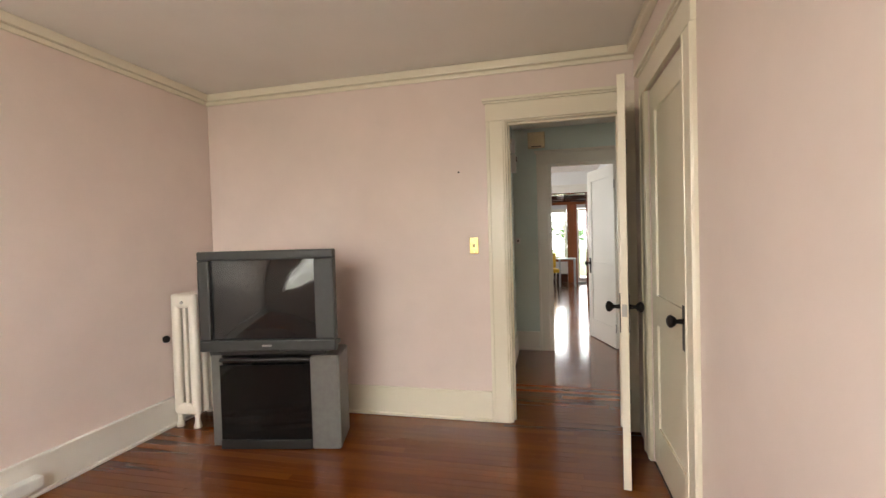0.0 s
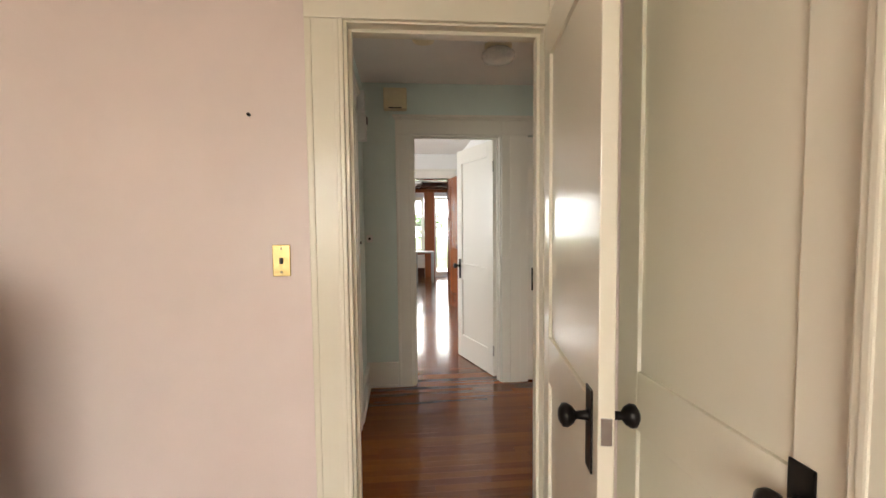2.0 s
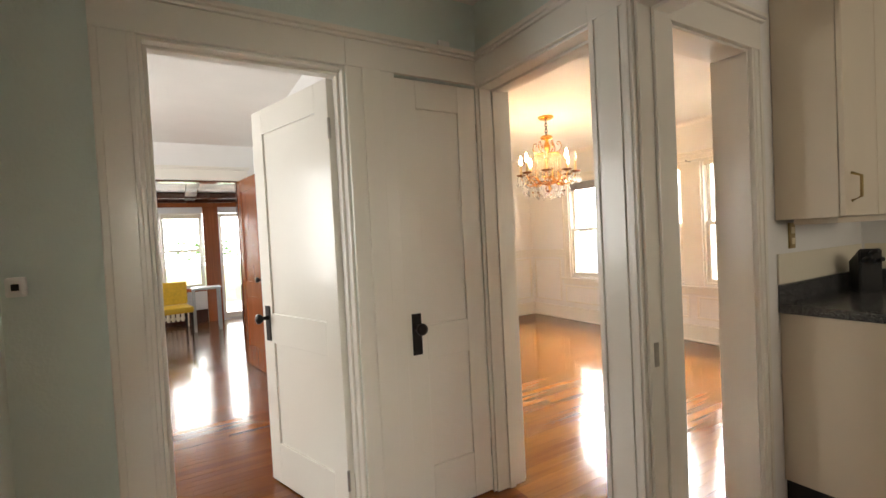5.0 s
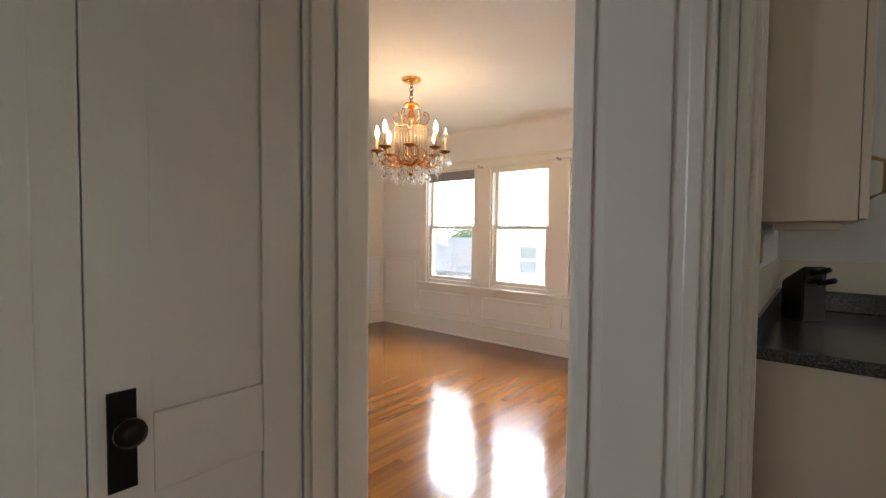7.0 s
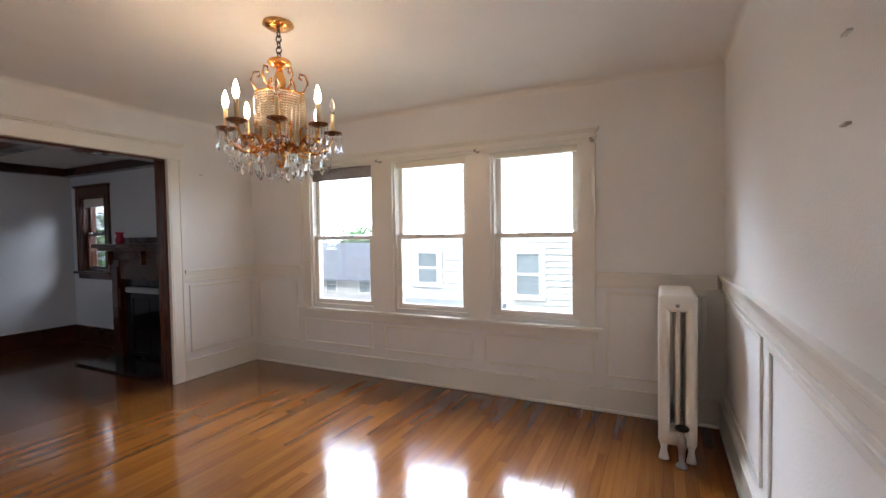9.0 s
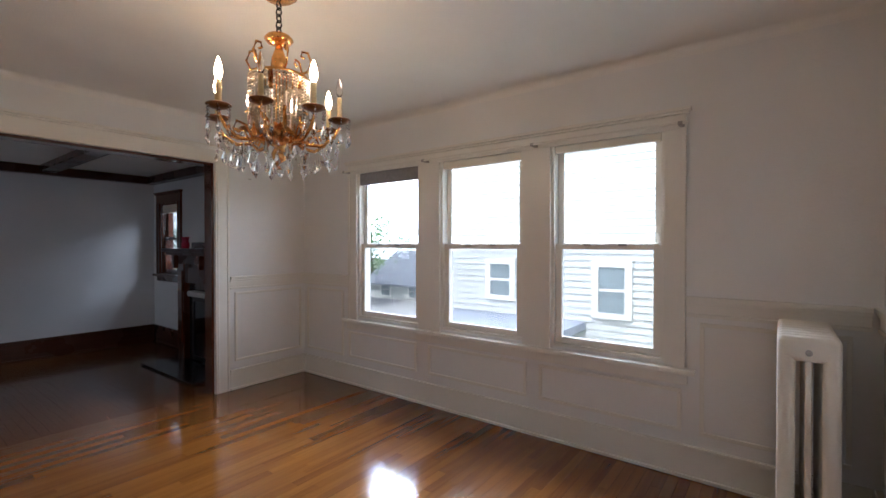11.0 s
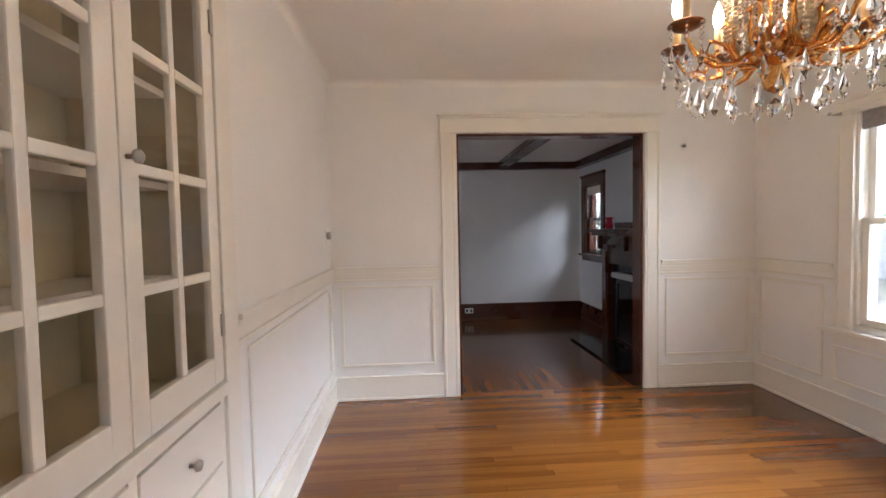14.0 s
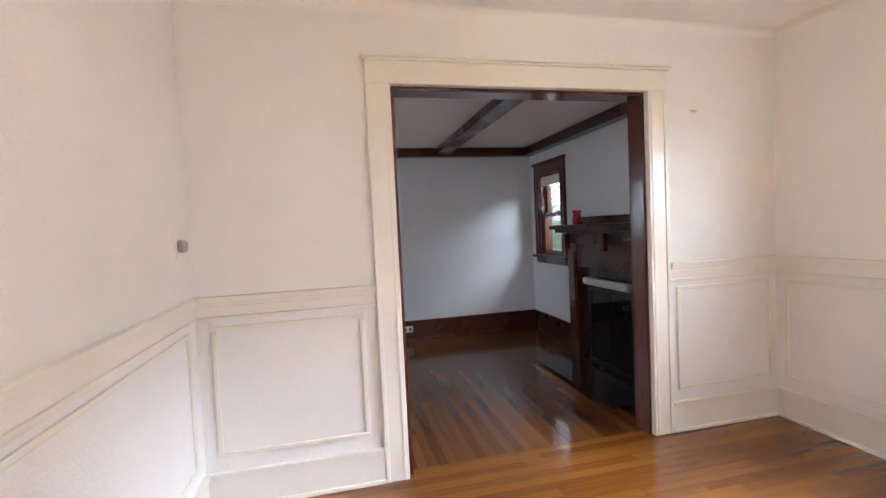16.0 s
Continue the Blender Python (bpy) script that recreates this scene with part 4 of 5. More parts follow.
# ---- the kitchen glimpse ----
uc = thing("wall_cabinet", "cream laminate kitchen wall cabinet with brass handle", "cabinet")
part("body", boxes((2.30, 2.98, 3.87, 4.098, 1.295, 2.3), bev=0.003), CABPAINT, uc)
d = part("door", boxes((2.303, 2.66, 3.848, 3.8685, 1.30, 2.29), bev=0.004), CABPAINT, uc)
part("handle", tube([(2.36, 3.847, 1.36), (2.36, 3.815, 1.375), (2.36, 3.815, 1.46), (2.36, 3.847, 1.475)], 0.006), BRASS, d, "brass pull handle", True)
part("door", boxes((2.664, 2.976, 3.848, 3.8685, 1.30, 2.29), bev=0.004), CABPAINT, uc)
part("light_rail", boxes((2.38, 2.97, 3.90, 4.06, 1.27, 1.2945), bev=0.004), CABPAINT, uc)
bc = thing("base_cabinet", "cream laminate kitchen base cabinet", "cabinet")
part("body", boxes((2.315, 3.309, 3.52, 4.098, 0.10, 0.87), bev=0.003), CABPAINT, bc)
part("plinth", boxes((2.335, 3.309, 3.58, 4.098, 0.002, 0.099)), TVDARK, bc)
bc2 = thing("base_cabinet", "cream laminate base cabinet along the kitchen wall", "cabinet")
part("body", boxes((2.72, 3.309, 1.9, 3.518, 0.10, 0.87), bev=0.003), CABPAINT, bc2)
part("plinth", boxes((2.78, 3.309, 1.9, 3.518, 0.002, 0.099)), TVDARK, bc2)
wt = thing("worktop", "grey speckled laminate worktop with upstand", "worktop")
part("slab", boxes((2.30, 3.309, 3.50, 4.098, 0.872, 0.912), bev=0.006), GRANITE, wt)
part("slab", boxes((2.68, 3.309, 1.9, 3.499, 0.872, 0.912), bev=0.006), GRANITE, wt)
part("upstand", boxes((2.305, 3.288, 4.08, 4.098, 0.913, 1.0), bev=0.003), GRANITE, wt)
part("upstand", boxes((3.289, 3.308, 1.9, 4.098, 0.913, 1.0), bev=0.003), GRANITE, wt)
structure("trim_kitchen_backsplash", boxes((2.365, 3.34, 4.13, 4.1395, 1.001, 1.14), (3.36, 3.3695, 1.9, 4.125, 1.001, 1.14), bev=0.002), CREAM, "cream painted backsplash board", "backsplash")
kb = thing("knife_block", "black knife block with dark handles on the worktop", "knife block", pose(2.98, 3.99, 0.913, 0, 0, -55))
part("block", rounded_prism((-0.045, 0.045, 0.0, 0.22), (-0.045, 0.045, 0.0, 0.15), -0.06, 0.07, 0.006), TVDARK, kb)
for i, (dx, dz) in enumerate(((-0.025, 0.17), (0.02, 0.16), (0.0, 0.20))):
    part("knife_handle", tube([(dx, -0.05, dz - 0.01), (dx, -0.13, dz + 0.01)], 0.011), TVDARK, kb, smooth=True)
ko = wall_box("kitchen_outlet", "brass outlet plate on the kitchen wall", "outlet", (2.42, 2.48, 4.092, 4.0995, 1.16, 1.28), BRASS, [("socket", (2.435, 2.465, 4.088, 4.0915, 1.23, 1.26), IVORY), ("socket", (2.435, 2.465, 4.088, 4.0915, 1.18, 1.21), IVORY)])
hd = thing("range_hood", "stainless steel range hood on the kitchen wall", "range hood")
part("hood_body", rounded_prism((2.9, 3.308, 1.42, 1.50), (2.9, 3.308, 1.42, 1.50), 2.5, 3.2, 0.006), INOX, hd)
part("duct", boxes((3.08, 3.305, 2.7, 3.0, 1.502, 2.2), bev=0.004), INOX, hd)
part("edge_trim", tube([(2.895, 2.5, 1.43), (2.895, 3.2, 1.43)], 0.01), STEEL, hd)
for fixture in (uc, bc, bc2, wt, kb, ko, hd):
    fixture.location += Vector((0.06, 0.04, 0))

# ---- the dining room ----
radiator("dining_radiator", 8, pose(4.315, 4.565, 0, 0, 0, 0), "tall cream cast-iron radiator in the dining room corner", 0.96, 0.20, 0.066)
dm = thing("dimmer_switch", "round brushed metal dimmer knob on the white wall", "dimmer")
part("plate", boxes((1.521, 1.526, 8.43, 8.50, 1.22, 1.33), bev=0.003), WPLASTIC, dm)
part("dial", lathe([(0.028, 0), (0.028, 0.02), (0.022, 0.03), (0.003, 0.031)], 18, (1.5265, 8.465, 1.275), "x"), STEEL, dm, smooth=True)
tagged(new("picture_hook", mesh_of("picture_hook", boxes((4.285, 4.315, YD - 0.008, YD, 1.925, 1.933), bev=0.002), STEEL)), "small metal picture hook on the bare white wall", "hook")
for x, z in ((2.75, 1.75), (2.75, 1.55)):
    tagged(new("picture_hook", mesh_of("picture_hook", boxes((x - 0.02, x + 0.02, 4.275, 4.287, z, z + 0.006), bev=0.002), STEEL)), "small metal picture hook on the bare white wall", "hook")

# built-in china cabinet
cc = thing("china_cabinet", "white built-in china cabinet with glazed doors and drawers", "cabinet")
part("carcass", boxes((1.10, 1.115, 5.695, 6.635, 0.40, 2.12), (1.1155, 1.519, 5.697, 5.71, 0.40, 2.12), (1.1155, 1.519, 6.62, 6.633, 0.40, 2.12), (1.1155, 1.519, 5.7105, 6.6195, 0.84, 0.855), (1.1155, 1.519, 5.7105, 6.6195, 2.10, 2.118)), SHELFBACK, cc)
for z in (1.19, 1.47, 1.75):
    part("shelf", boxes((1.116, 1.40, 5.711, 6.619, z - 0.03, z - 0.008), bev=0.002), TRIM, cc)
for nm, b in (("side_casing", (1.52, 1.542, 5.575, 5.695, 0.0, 2.12)), ("side_casing", (1.52, 1.542, 6.645, 6.755, 0.0, 2.12)), ("head_casing", (1.52, 1.544, 5.575, 6.755, 2.1205, 2.235)), ("cap_moulding", (1.52, 1.566, 5.555, 6.775, 2.2355, 2.26))):
    part(nm, boxes(b, bev=0.004), TRIM, cc)
part("counter_edge", boxes((1.505, 1.55, 5.696, 6.644, 0.795, 0.838), bev=0.005), TRIM, cc)
part("base_board", boxes((1.505, 1.535, 5.696, 6.644, 0.003, 0.20), bev=0.004), TRIM, cc)
for y0, y1 in ((5.696, 5.725), (6.615, 6.644), (6.16, 6.19)):
    part("stile", boxes((1.505, 1.53, y0, y1, 0.2005, 0.7945), bev=0.002), TRIM, cc)
for y0, y1 in ((5.728, 6.157), (6.193, 6.612)):
    for z0, z1 in ((0.595, 0.775), (0.405, 0.585), (0.21, 0.395)):
        dr = part("drawer", boxes((1.50, 1.536, y0, y1, z0, z1), bev=0.004), TRIM, cc)
        k = lathe([(0.006, 0), (0.006, 0.012), (0.016, 0.02), (0.014, 0.03), (0.003, 0.034)], 14, (1.536, (y0 + y1) / 2, (z0 + z1) / 2), "x")
        part("knob", k, STEEL, dr, "ribbed glass and metal knob", True)
for y0, y1, ky in ((5.71, 6.167, 6.135), (6.173, 6.63, 6.193)):
    w = 0.062
    cols, rows = [y0 + w, (y0 + y1) / 2, y1 - w], [0.93, 1.18, 1.455, 1.725, 2.0]
    bx = [(1.515, 1.54, y0, y0 + w, 0.845, 2.10), (1.515, 1.54, y1 - w, y1, 0.845, 2.10), (1.515, 1.54, y0 + w + 0.0003, y1 - w - 0.0003, 0.845, 0.93), (1.515, 1.54, y0 + w + 0.0003, y1 - w - 0.0003, 2.0, 2.10)]
    dr = part("glazed_door", boxes(*bx, bev=0.004), TRIM, cc)
    part("muntin", boxes((1.518, 1.537, cols[1] - 0.013, cols[1] + 0.013, 0.9305, 1.9995), bev=0.004), TRIM, dr)
    for z in rows[1:-1]:
        for a, b in ((cols[0], cols[1] - 0.0135), (cols[1] + 0.0135, cols[2])):
            part("muntin", boxes((1.518, 1.537, a, b, z - 0.013, z + 0.013), bev=0.004), TRIM, dr)
    for a, b in zip(cols, cols[1:]):
        for z0, z1 in zip(rows, rows[1:]):
            part("pane", boxes((1.526, 1.529, a, b, z0, z1)), PANE, dr).visible_shadow = False
    if ky > 6.16:
        part("knob", lathe([(0.006, 0), (0.006, 0.013), (0.015, 0.02), (0.016, 0.028), (0.009, 0.034), (0.003, 0.035)], 14, (1.54, ky, 1.475), "x"), STEEL, dr, "ribbed metal knob", True)
    hy = y1 - 0.004 if ky > 6.16 else y0 + 0.004
    for z in (1.02, 1.95):
        part("hinge", boxes((1.5405, 1.546, hy - 0.012, hy + 0.012, z - 0.035, z + 0.035), bev=0.002), STEEL, dr)

# chandelier
CX, CY = 3.20, 6.43
ch = thing("chandelier", "gilt chandelier with crystal beads and candle bulbs, lit", "chandelier", pose(CX, CY, H))
part("canopy", lathe([(0.075, -0.001), (0.078, -0.012), (0.055, -0.028), (0.015, -0.036), (0.003, -0.037)], 24), GILT, ch, smooth=True)
for i in range(5):
    bm = bmesh.new()
    pts = [(0.014 * math.cos(a), 0, -0.055 - i * 0.028 + 0.019 * math.sin(a)) for a in [k * math.pi / 5 for k in range(11)]]
    tube(pts, 0.0035, 6, bm)
    o = part("chain_link", bm, BLACKIRON, ch, smooth=True)
    o.rotation_euler = (0, 0, (i % 2) * math.pi / 2 + 0.3)
part("crown", lathe([(0.012, -0.175), (0.05, -0.19), (0.062, -0.205), (0.05, -0.22), (0.02, -0.228), (0.01, -0.232)], 20), GILT, ch, smooth=True)
part("stem", lathe([(0.012, -0.225), (0.018, -0.25), (0.032, -0.29), (0.03, -0.32), (0.014, -0.36), (0.02, -0.42), (0.026, -0.46), (0.016, -0.52), (0.03, -0.58), (0.075, -0.615), (0.085, -0.64), (0.05, -0.665), (0.02, -0.68), (0.034, -0.71), (0.028, -0.735), (0.004, -0.75)], 20), GILT, ch, smooth=True)
part("upper_ring", lathe([(0.115, -0.365), (0.125, -0.37), (0.122, -0.385), (0.112, -0.38)], 28), GILT, ch, smooth=True)


def beads(points, r, bm):
    """Cut beads strung along points."""
    for p in points:
        c = Vector(p)
        v = [bm.verts.new(c + Vector(q) * r) for q in ((1, 0, 0), (0, 1, 0), (-1, 0, 0), (0, -1, 0), (0, 0, 1), (0, 0, -1))]
        for a, b, d in ((0, 1, 4), (1, 2, 4), (2, 3, 4), (3, 0, 4), (1, 0, 5), (2, 1, 5), (3, 2, 5), (0, 3, 5)):
            bm.faces.new((v[a], v[b], v[d]))
    return bm


def drop(bm, p, w, h):
    """A long cut crystal drop hanging from p."""
    x, y, z = p
    top = bm.verts.new((x, y, z))
    bot = bm.verts.new((x, y, z - h))
    a = random.random()
    ring = [bm.verts.new((x + w * math.cos(a + k * math.pi / 3), y + w * math.sin(a + k * math.pi / 3), z - h * 0.65)) for k in range(6)]
    for k in range(6):
        bm.faces.new((top, ring[k], ring[(k + 1) % 6]))
        bm.faces.new((bot, ring[(k + 1) % 6], ring[k]))


for i in range(6):
    a = 2 * math.pi * i / 6 + 0.2
    c, s = math.cos(a), math.sin(a)
    pts = [(0.02, -0.40), (0.07, -0.36), (0.12, -0.345), (0.14, -0.30), (0.125, -0.26), (0.10, -0.255), (0.095, -0.275), (0.11, -0.285)]
    part("scroll", tube([(r * c, r * s, z) for r, z in pts], 0.0055, 6), GILT, ch, smooth=True)
    bm = bmesh.new()
    for q in range(8):
        u = a + 0.45 * (q - 3.5) / 4
        beads([((0.124 - 0.03 * k / 17 * (1 if q % 2 else 0)) * math.cos(u), (0.122 - 0.03 * k / 17 * (1 if q % 2 else 0)) * math.sin(u), -0.385 - 0.0128 * k) for k in range(17)], 0.0095, bm)
    tagged(part("bead_curtain", bm, BEAD, ch), "strings of small crystal beads", kind="stuff")
for i in range(8):
    a = 2 * math.pi * i / 8 - 0.045
    c, s = math.cos(a), math.sin(a)
    P = lambda r, z, da=0.0: (r * math.cos(a + da), r * math.sin(a + da), z)
    arm = part("arm", tube([P(0.07, -0.63), P(0.12, -0.665), P(0.18, -0.67), P(0.235, -0.635), P(0.26, -0.59), P(0.262, -0.565)], [0.010, 0.009, 0.008, 0.007, 0.006, 0.006], 8), GILT, ch, smooth=True)
    part("leaf_scroll", tube([P(0.12, -0.66), P(0.15, -0.61), P(0.19, -0.60), P(0.205, -0.635), P(0.18, -0.645), P(0.17, -0.625)], 0.0055, 6), GILT, arm, smooth=True)
    x, y = 0.262 * c, 0.262 * s
    part("drip_pan", lathe([(0.008, -0.572), (0.03, -0.566), (0.05, -0.555), (0.047, -0.550), (0.02, -0.553), (0.012, -0.545)], 18, (x, y, 0)), BRONZE, arm, smooth=True)
    part("candle_sleeve", lathe([(0.011, -0.549), (0.011, -0.455), (0.008, -0.452)], 12, (x, y, 0)), CANDLE, arm, smooth=True)
    lit = i not in (5, 7)
    b = part("bulb", lathe([(0.007, -0.451), (0.013, -0.438), (0.016, -0.42), (0.012, -0.395), (0.005, -0.372), (0.001, -0.362)], 12, (x, y, 0)), BULB if lit else DEADBULB, arm, "lit flame bulb" if lit else "burnt-out clear bulb", True)
    bm = bmesh.new()
    for q in range(6):
        u = 2 * math.pi * q / 6
        px, py = x + 0.044 * math.cos(u), y + 0.044 * math.sin(u)
        beads([(px, py, -0.562 - 0.014 * k) for k in range(4)], 0.0075, bm)
        drop(bm, (px, py, -0.618), 0.010, 0.055)
    tagged(part("crystal_fringe", bm, CRYSTAL, arm), "clear cut crystal drops", kind="stuff")
    bm = bmesh.new()
    for k in range(13):
        f = k / 12
        u = a + f * math.pi / 4
        r = 0.25
        beads([(r * math.cos(u), r * math.sin(u), -0.655 - 0.10 * (1 - (2 * f - 1) ** 2))], 0.0085, bm)
    for k in range(4):
        u, r = a + k * math.pi / 16, (0.2, 0.15, 0.22, 0.11)[k]
        drop(bm, (r * math.cos(u), r * math.sin(u), (-0.69, -0.72, -0.70, -0.74)[k]), 0.013, 0.075)
        beads([(r * math.cos(u), r * math.sin(u), (-0.66, -0.69, -0.67, -0.71)[k])], 0.011, bm)
    tagged(part("crystal_swag", bm, CRYSTAL, ch), "hanging swag of clear crystal", kind="stuff")
for i in range(8):
    a = 2 * math.pi * (i + 0.5) / 8
    pts = [(0.05, -0.66), (0.095, -0.645), (0.115, -0.60), (0.108, -0.555), (0.125, -0.53), (0.14, -0.545)]
    part("acanthus_leaf", tube([(r * math.cos(a), r * math.sin(a), z) for r, z in pts], [0.008, 0.013, 0.014, 0.011, 0.007, 0.004], 6), GILT, ch, smooth=True)
bm = bmesh.new()
beads([(0, 0, -0.785)], 0.026, bm)
part("crystal_ball", bm, CRYSTAL, ch)

# ---- the living room ----
fp = thing("fireplace", "dark stained wooden fireplace mantel with black tile", "fireplace")
for y0, y1 in ((9.0, 9.17), (10.10, 10.25)):
    part("pilaster", boxes((4.34, 4.549, y0, y1, 0.003, 1.10), (4.325, 4.3395, y0 + 0.02, y1 - 0.02, 0.20, 1.02), bev=0.006), MAHOG_Z, fp)
part("frieze", boxes((4.35, 4.549, 9.171, 10.099, 0.885, 1.10), bev=0.005), MAHOG_Y, fp)
part("mantel_shelf", boxes((4.20, 4.549, 8.93, 10.36, 1.235, 1.275), (4.24, 4.549, 8.96, 10.32, 1.2, 1.2345), (4.30, 4.549, 9.0, 10.25, 1.101, 1.1995), bev=0.006), MAHOG_Y, fp)
part("backboard", boxes((4.525, 4.549, 8.95, 10.33, 1.276, 1.345), bev=0.004), MAHOG_Y, fp)
for y in (9.07, 9.55, 10.16):
    part("bracket", rounded_prism((4.25, 4.299, 1.05, 1.199), (4.25, 4.299, 1.05, 1.199), y - 0.03, y + 0.03, 0.006), MAHOG_Z, fp)
for j in range(7):
    for z0 in (0.76,):
        part("tile", boxes((4.40, 4.44, 9.175 + j * 0.132, 9.303 + j * 0.132, 0.76, 0.883), bev=0.003), SOOT, fp)
for z in range(5):
    for y0 in (9.175, 9.97):
        part("tile", boxes((4.40, 4.44, y0, y0 + 0.126, 0.004 + z * 0.151, 0.15 + z * 0.151), bev=0.003), SOOT, fp)
part("firebox", boxes((4.50, 4.54, 9.302, 9.969, 0.003, 0.758)), TVDARK, fp)
part("hearth", boxes((3.95, 4.339, 9.0, 10.25, 0.0105, 0.022), bev=0.003), SOOT, fp)
fs = thing("fire_screen", "black-framed glass fireplace screen before the firebox", "fire screen")
part("frame", boxes((4.37, 4.395, 9.31, 9.96, 0.024, 0.07), (4.37, 4.395, 9.31, 9.96, 0.68, 0.74), (4.37, 4.395, 9.31, 9.35, 0.0705, 0.6795), (4.37, 4.395, 9.92, 9.96, 0.0705, 0.6795), bev=0.004), BLACKIRON, fs)
part("hood", rounded_prism((4.31, 4.395, 0.742, 0.80), (4.31, 4.395, 0.742, 0.80), 9.31, 9.96, 0.01), STEEL, fs)
for y0, y1 in ((9.352, 9.63), (9.64, 9.918)):
    part("glass_panel", boxes((4.378, 4.384, y0, y1, 0.0705, 0.6795)), SMOKED, fs)
va = thing("vase", "small red glass vase on the mantel shelf", "vase")
part("body", lathe([(0.035, 1.276), (0.045, 1.30), (0.04, 1.34), (0.03, 1.37), (0.046, 1.405), (0.042, 1.404), (0.02, 1.36), (0.003, 1.33)], 20, (4.36, 10.10, 0)), REDGLASS, va, smooth=True)
ol = thing("baseboard_outlet", "white double outlet on the dark baseboard", "outlet")
part("plate", boxes((2.86, 2.98, 11.472, 11.4815, 0.10, 0.17), bev=0.003), WPLASTIC, ol)
part("socket", boxes((2.875, 2.905, 11.468, 11.4715, 0.115, 0.155), bev=0.002), TVDARK, ol)
part("socket", boxes((2.935, 2.965, 11.468, 11.4715, 0.115, 0.155), bev=0.002), TVDARK, ol)
radiator("living_radiator", 8, pose(-0.42, 12.03, 0, 0, 0, 0), "cream radiator under the front window", 0.55, 0.16, 0.07, False)
yc = thing("yellow_chair", "yellow upholstered chair beside a small grey table", "chair", pose(-0.12, 10.9, 0, 0, 0, 10))
part("seat", boxes((-0.24, 0.24, -0.24, 0.24, 0.38, 0.47), bev=0.03), YELLOW, yc)
part("backrest", boxes((-0.24, 0.24, 0.18, 0.26, 0.475, 0.82), bev=0.03), YELLOW, yc)
for x in (-0.21, 0.21):
    for y in (-0.21, 0.21):
        part("leg", lathe([(0.014, 0.003), (0.02, 0.379)], 10, (x, y, 0)), BLACKIRON, yc)
gt = thing("side_table", "small grey painted side table by the window", "table", pose(0.36, 11.35, 0, 0, 0, 0))
part("tabletop", boxes((-0.22, 0.2, -0.2, 0.2, 0.66, 0.69), bev=0.006), GREYPAINT, gt)
for x in (-0.19, 0.17):
    for y in (-0.17, 0.17):
        part("leg", boxes((x - 0.02, x + 0.02, y - 0.02, y + 0.02, 0.003, 0.659), bev=0.004), GREYPAINT, gt)

# ---- outside ----
GZ = -3.4
structure("ground", boxes((-300, 300, -300, 300, GZ - 0.5, GZ)), GRASS, "grass and bare ground around the houses", "ground")
structure("pavement", boxes((-40, 45, 13.5, 46, GZ, GZ + 0.05)), CONCRETE, "pale concrete forecourt before the house", "pavement")
structure("porch_floor", boxes((-3.5, 4.4, 12.33, 14.6, -0.25, -0.05)), CONCRETE, "pale painted porch floor outside the front door", "porch")
structure("road", boxes((12.5, 17.5, 22, 200, GZ, GZ + 0.03)), ASPHALT, "grey asphalt side street", "road")


bm = bmesh.new()
lo = [bm.verts.new((150 * math.cos(k * math.pi / 24), 150 * math.sin(k * math.pi / 24), GZ - 0.2)) for k in range(48)]
hi = [bm.verts.new((v.co.x, v.co.y, 75)) for v in lo]
for k in range(48):
    bm.faces.new((lo[k], hi[k], hi[(k + 1) % 48], lo[(k + 1) % 48]))
structure("backdrop", bm, HAZE, "bright white hazy sky in the distance", "sky")


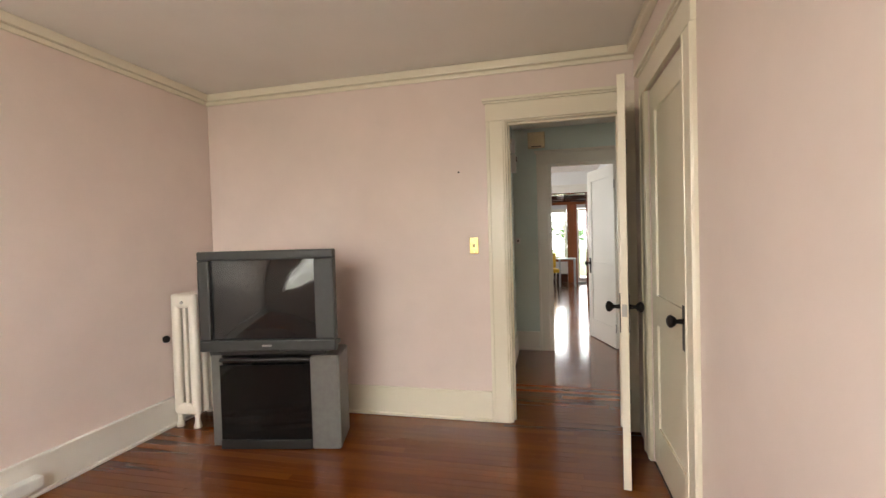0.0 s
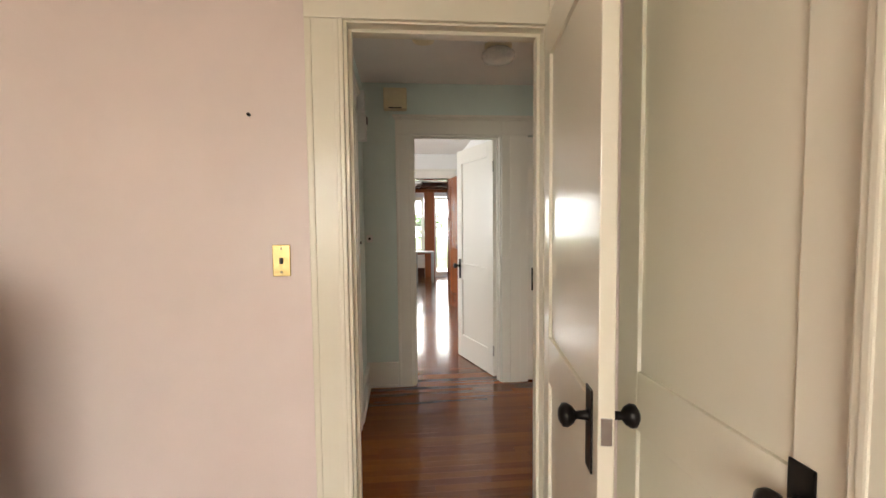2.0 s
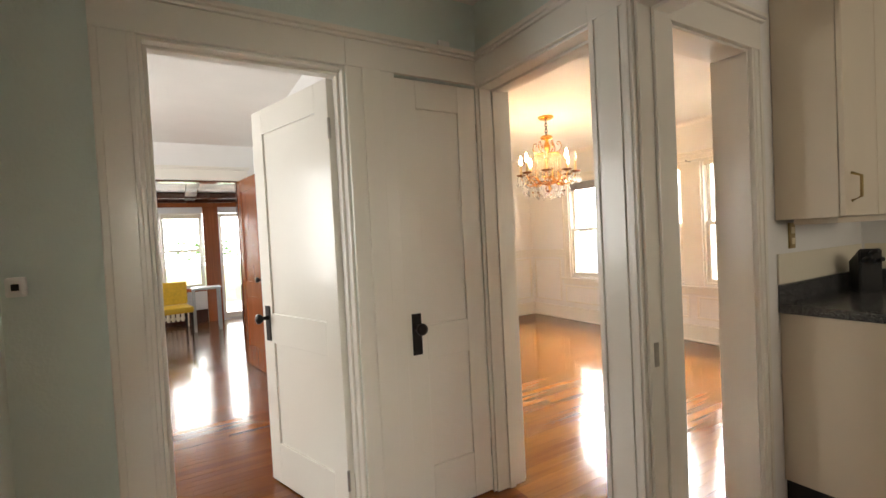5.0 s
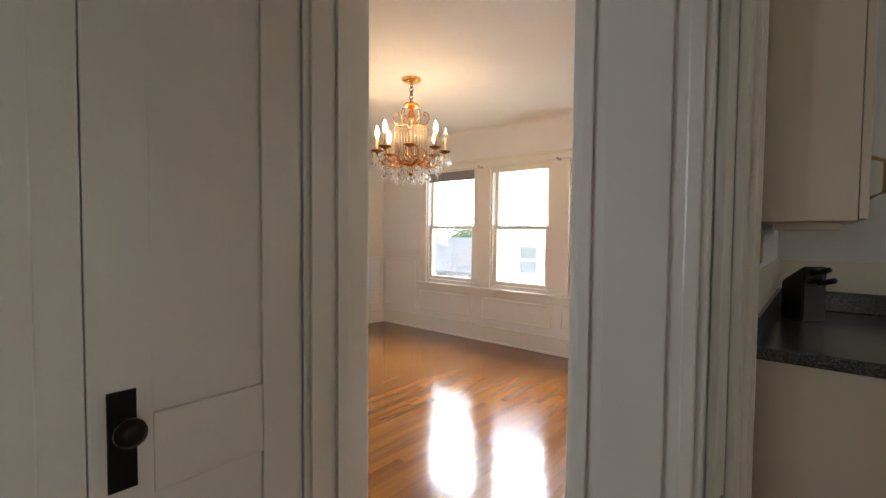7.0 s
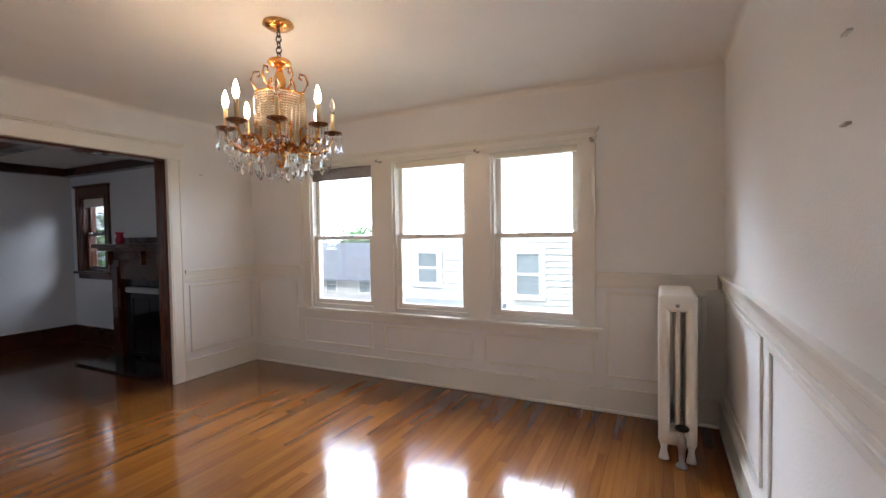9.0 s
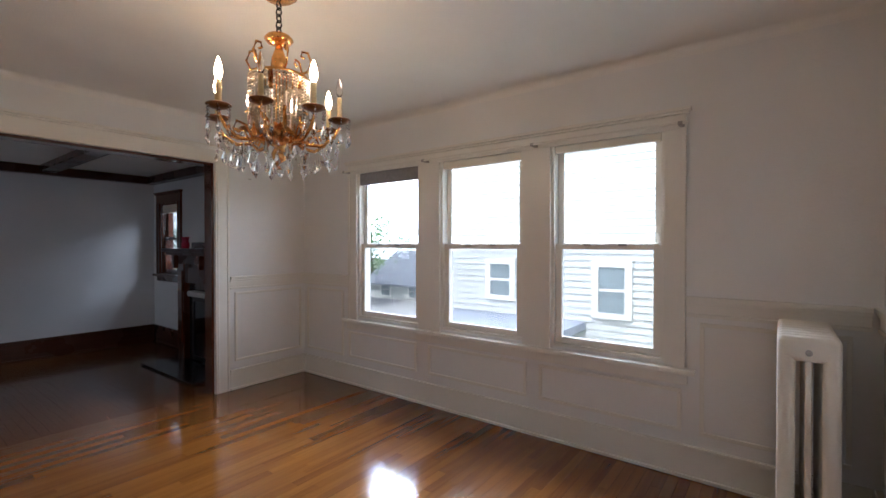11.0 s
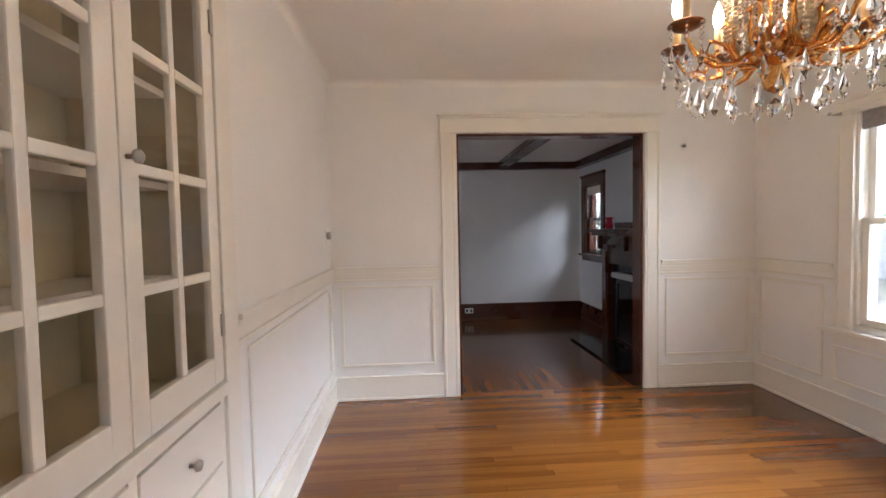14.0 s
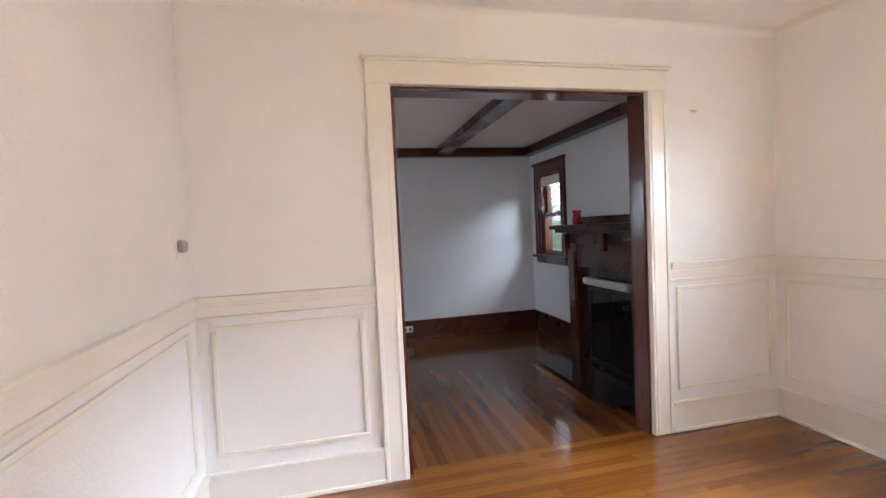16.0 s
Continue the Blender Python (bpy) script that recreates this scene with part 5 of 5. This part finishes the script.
def neighbour(name, x, y0, y1, top, label, windows, depth=8.0):
    """A clapboard house whose wall towards the viewer is at x."""
    h = thing(name, label, "house")
    part("wall", boxes((x + 0.02, x + depth, y0, y1, GZ, top)), SIDING, h)
    bm = bmesh.new()
    z = GZ + 0.05
    while z < top - 0.02:
        v = [bm.verts.new(p) for p in ((x - 0.012, y0, z), (x - 0.012, y1, z), (x + 0.012, y1, min(z + 0.125, top)), (x + 0.012, y0, min(z + 0.125, top)), (x + 0.02, y0, z), (x + 0.02, y1, z))]
        bm.faces.new((v[0], v[3], v[2], v[1]))
        bm.faces.new((v[0], v[1], v[5], v[4]))
        z += 0.125
    tagged(part("clapboards", bm, SIDING, h), kind="stuff")
    bm = bmesh.new()
    m = x + depth / 2
    pr = [(x - 0.5, top - 0.15), (m, top + 2.6), (x + depth + 0.5, top - 0.15), (x + depth + 0.5, top - 0.3), (m, top + 2.4), (x - 0.5, top - 0.3)]
    a = [bm.verts.new((p, y0 - 0.4, q)) for p, q in pr]
    b = [bm.verts.new((p, y1 + 0.4, q)) for p, q in pr]
    for i in range(6):
        bm.faces.new((a[i], a[(i + 1) % 6], b[(i + 1) % 6], b[i]))
    bm.faces.new((a[0], a[1], a[4], a[5]))
    bm.faces.new((a[1], a[2], a[3], a[4]))
    bm.faces.new((b[5], b[4], b[1], b[0]))
    bm.faces.new((b[4], b[3], b[2], b[1]))
    bmesh.ops.recalc_face_normals(bm, faces=bm.faces)
    part("roof", bm, SHINGLE, h)
    for cy, zc, w, hh in windows:
        wn_ = part("window", boxes((x - 0.05, x - 0.013, cy - w / 2 - 0.12, cy - w / 2, zc - hh / 2 - 0.1, zc + hh / 2 + 0.12), (x - 0.05, x - 0.013, cy + w / 2, cy + w / 2 + 0.12, zc - hh / 2 - 0.1, zc + hh / 2 + 0.12), (x - 0.05, x - 0.013, cy - w / 2, cy + w / 2, zc + hh / 2, zc + hh / 2 + 0.12), (x - 0.06, x - 0.013, cy - w / 2, cy + w / 2, zc - hh / 2 - 0.1, zc - hh / 2), (x - 0.03, x - 0.014, cy - w / 2, cy + w / 2, zc - 0.025, zc + 0.025), bev=0.004), TRIM, h)
        part("pane", boxes((x - 0.02, x - 0.0135, cy - w / 2, cy + w / 2, zc - hh / 2, zc - 0.026)), FARWIN, wn_)
        part("pane", boxes((x - 0.02, x - 0.0135, cy - w / 2, cy + w / 2, zc + 0.026, zc + hh / 2)), FARWIN, wn_)
    return h


neighbour("house", 10.2, 2.0, 10.75, 4.3, "white clapboard house next door", [(9.30, 0.59, 0.46, 0.64), (7.04, 0.50, 0.46, 0.82), (4.4, 0.58, 0.46, 0.92)])
pr = thing("porch", "low porch with a flat grey felt roof beside the house", "porch")
part("roof", boxes((8.4, 10.18, 7.5, 10.5, -0.25, -0.1), bev=0.02), SHINGLE, pr)
part("fascia", boxes((8.38, 8.399, 7.5, 10.5, -0.35, -0.08)), TRIM, pr)
for y in (7.6, 9.0, 10.4):
    part("post", boxes((8.45, 8.57, y - 0.06, y + 0.06, GZ, -0.251)), TRIM, pr)
neighbour("house", 30.0, 23.0, 34.0, -1.9, "white clapboard house farther down the street", [(25.5, -2.6, 1.0, 1.0), (28.8, -2.6, 1.0, 1.0), (32.0, -2.6, 1.0, 1.0)])
neighbour("house", 19.0, 33.0, 43.0, -0.4, "pale clapboard house among trees", [(36, -1.9, 1.0, 1.4), (40, -1.9, 1.0, 1.4)])


def tree(x, y, h, r, seed, n=900):
    """A trunk with limbs and a crown of many small leaves in clumps."""
    rng = random.Random(seed)
    t = thing("tree", "leafy green tree beyond the houses", "tree", pose(x, y, GZ), "trees outside")
    bm = tube([(0, 0, 0), (0.1, 0, h * 0.25), (0.0, 0.1, h * 0.5), (0.15, 0.1, h * 0.8)], [0.22, 0.17, 0.12, 0.05], 8)
    for k in range(7):
        a, z = rng.uniform(0, 6.28), h * rng.uniform(0.3, 0.65)
        tube([(0, 0, z), (r * 0.4 * math.cos(a), r * 0.4 * math.sin(a), z + h * 0.12), (r * 0.75 * math.cos(a), r * 0.75 * math.sin(a), z + h * 0.2)], [0.09, 0.06, 0.02], 6, bm)
    part("trunk", bm, BARK, t)
    verts, faces = [], []
    clumps = [(rng.gauss(0, r * 0.45), rng.gauss(0, r * 0.45), h * 0.68 + rng.gauss(0, h * 0.13)) for _ in range(26)]
    for _ in range(n):
        cx, cy, cz = rng.choice(clumps)
        p = Vector((cx + rng.gauss(0, r * 0.16), cy + rng.gauss(0, r * 0.16), cz + rng.gauss(0, r * 0.14)))
        u = Vector((rng.gauss(0, 1), rng.gauss(0, 1), rng.gauss(0, 0.6))).normalized()
        w = u.orthogonal().normalized()
        s, i = rng.uniform(0.1, 0.24), len(verts)
        verts += [p + u * s, p + w * s * 0.6, p - u * s, p - w * s * 0.6]
        faces.append((i, i + 1, i + 2, i + 3))
    me = bpy.data.meshes.new("crown")
    me.from_pydata([tuple(v) for v in verts], [], faces)
    me.materials.append(LEAF)
    c = new("crown", me)
    c.parent = t
    return t


for x, y, h, r, sd in ((17.5, 34, 4.6, 2.4, 2), (39, 30, 6.2, 3.4, 1), (42, 36, 6.4, 3.6, 7), (37, 24, 5.8, 3.2, 15), (28, 42, 8, 4, 3), (36, 40, 8, 4, 4), (22, 50, 8, 4, 6), (25, 31, 5.2, 3, 14), (-8, 44, 6.5, 3, 8), (3, 60, 7, 3, 9), (-1.0, -14, 7, 3, 11), (-5, -16, 7, 3, 12)):
    tree(x, y, h, r, sd, 1500)

# ---- floors ----
PW = 0.057
rng = random.Random(5)
unit = mesh_of("plank", boxes((0, 1, 0.0005, PW - 0.0005, -0.012, 0.0)), OAK_X)


def plank_rows(a0, a1, b0, b1, lo=0.7, hi=1.9):
    """Strips along a over the rectangle: (a from, a to, b from)."""
    out, b = [], b0
    while b < b1 - 0.004:
        a = a0 - rng.uniform(0, 0.6)
        while a < a1 - 0.02:
            e = a + rng.uniform(lo, hi)
            e = a1 if e > a1 - 0.15 else e
            s = max(a, a0)
            if e - s > 0.03:
                out.append((s, min(e, a1), b, min(b + PW, b1)))
            a = e
        b += PW
    return out


def floor_base(name, b, label):
    return structure(name, boxes(b), MAHOG_X, label, "floor")


fb = floor_base("floor_bedroom", (-2.78, 0.59, -1.42, 3.06, -0.1, -0.0085), "glossy varnished oak strip floor of the bedroom")
fh = floor_base("floor_hall", (-2.5, 1.43, 3.0605, 8.69, -0.1, -0.0085), "glossy varnished oak strip floor of the hall")
fk = floor_base("floor_kitchen", (1.4305, 3.47, 1.38, 4.19, -0.1, -0.0085), "strip floor of the kitchen")
fdn = floor_base("floor_dining", (1.4305, 5.05, 4.1905, 8.69, -0.1, -0.0125), "honey-coloured glossy oak strip floor of the dining room")
fl = floor_base("floor_living", (-2.42, 5.05, 8.6905, 12.5, -0.1, -0.0085), "dark brown varnished strip floor of the living room")


def lay(par, rect, axis, mesh, lo, hi):
    """Lay strips as single planks on a floor."""
    for s, e, b, b2 in plank_rows(*rect, lo, hi):
        o = new("plank", mesh)
        z = rng.uniform(-0.0003, 0.0)
        o.parent = par
        if axis == "x":
            o.location, o.scale = (s + 0.0004, b, z), (e - s - 0.0008, (b2 - b) / PW, 1)
        else:
            o.location, o.scale = (b, s + 0.0004, z), ((b2 - b) / PW, e - s - 0.0008, 1)


red = mesh_of("plank", boxes((0, 1, 0.0005, PW - 0.0005, -0.008, 0.0)), OAK_XI)
dark = mesh_of("plank", boxes((0.0005, PW - 0.0005, 0, 1, -0.008, 0.0)), OAK_Y)
lay(fb, (-2.66, 0.47, -1.3, 3.06), "x", red, 0.8, 2.0)
lay(fh, (-2.4, 1.43, 3.0605, 8.69), "x", red, 0.9, 2.2)
lay(fk, (1.4305, 3.37, 1.5, 4.19), "x", red, 0.8, 2.0)
lay(fl, (8.6905, 12.2, -2.3, 4.55), "y", dark, 0.9, 2.2)
lay(fdn, (1.4305, 4.9, 4.1905, 8.69), "x", unit, 0.7, 1.7)
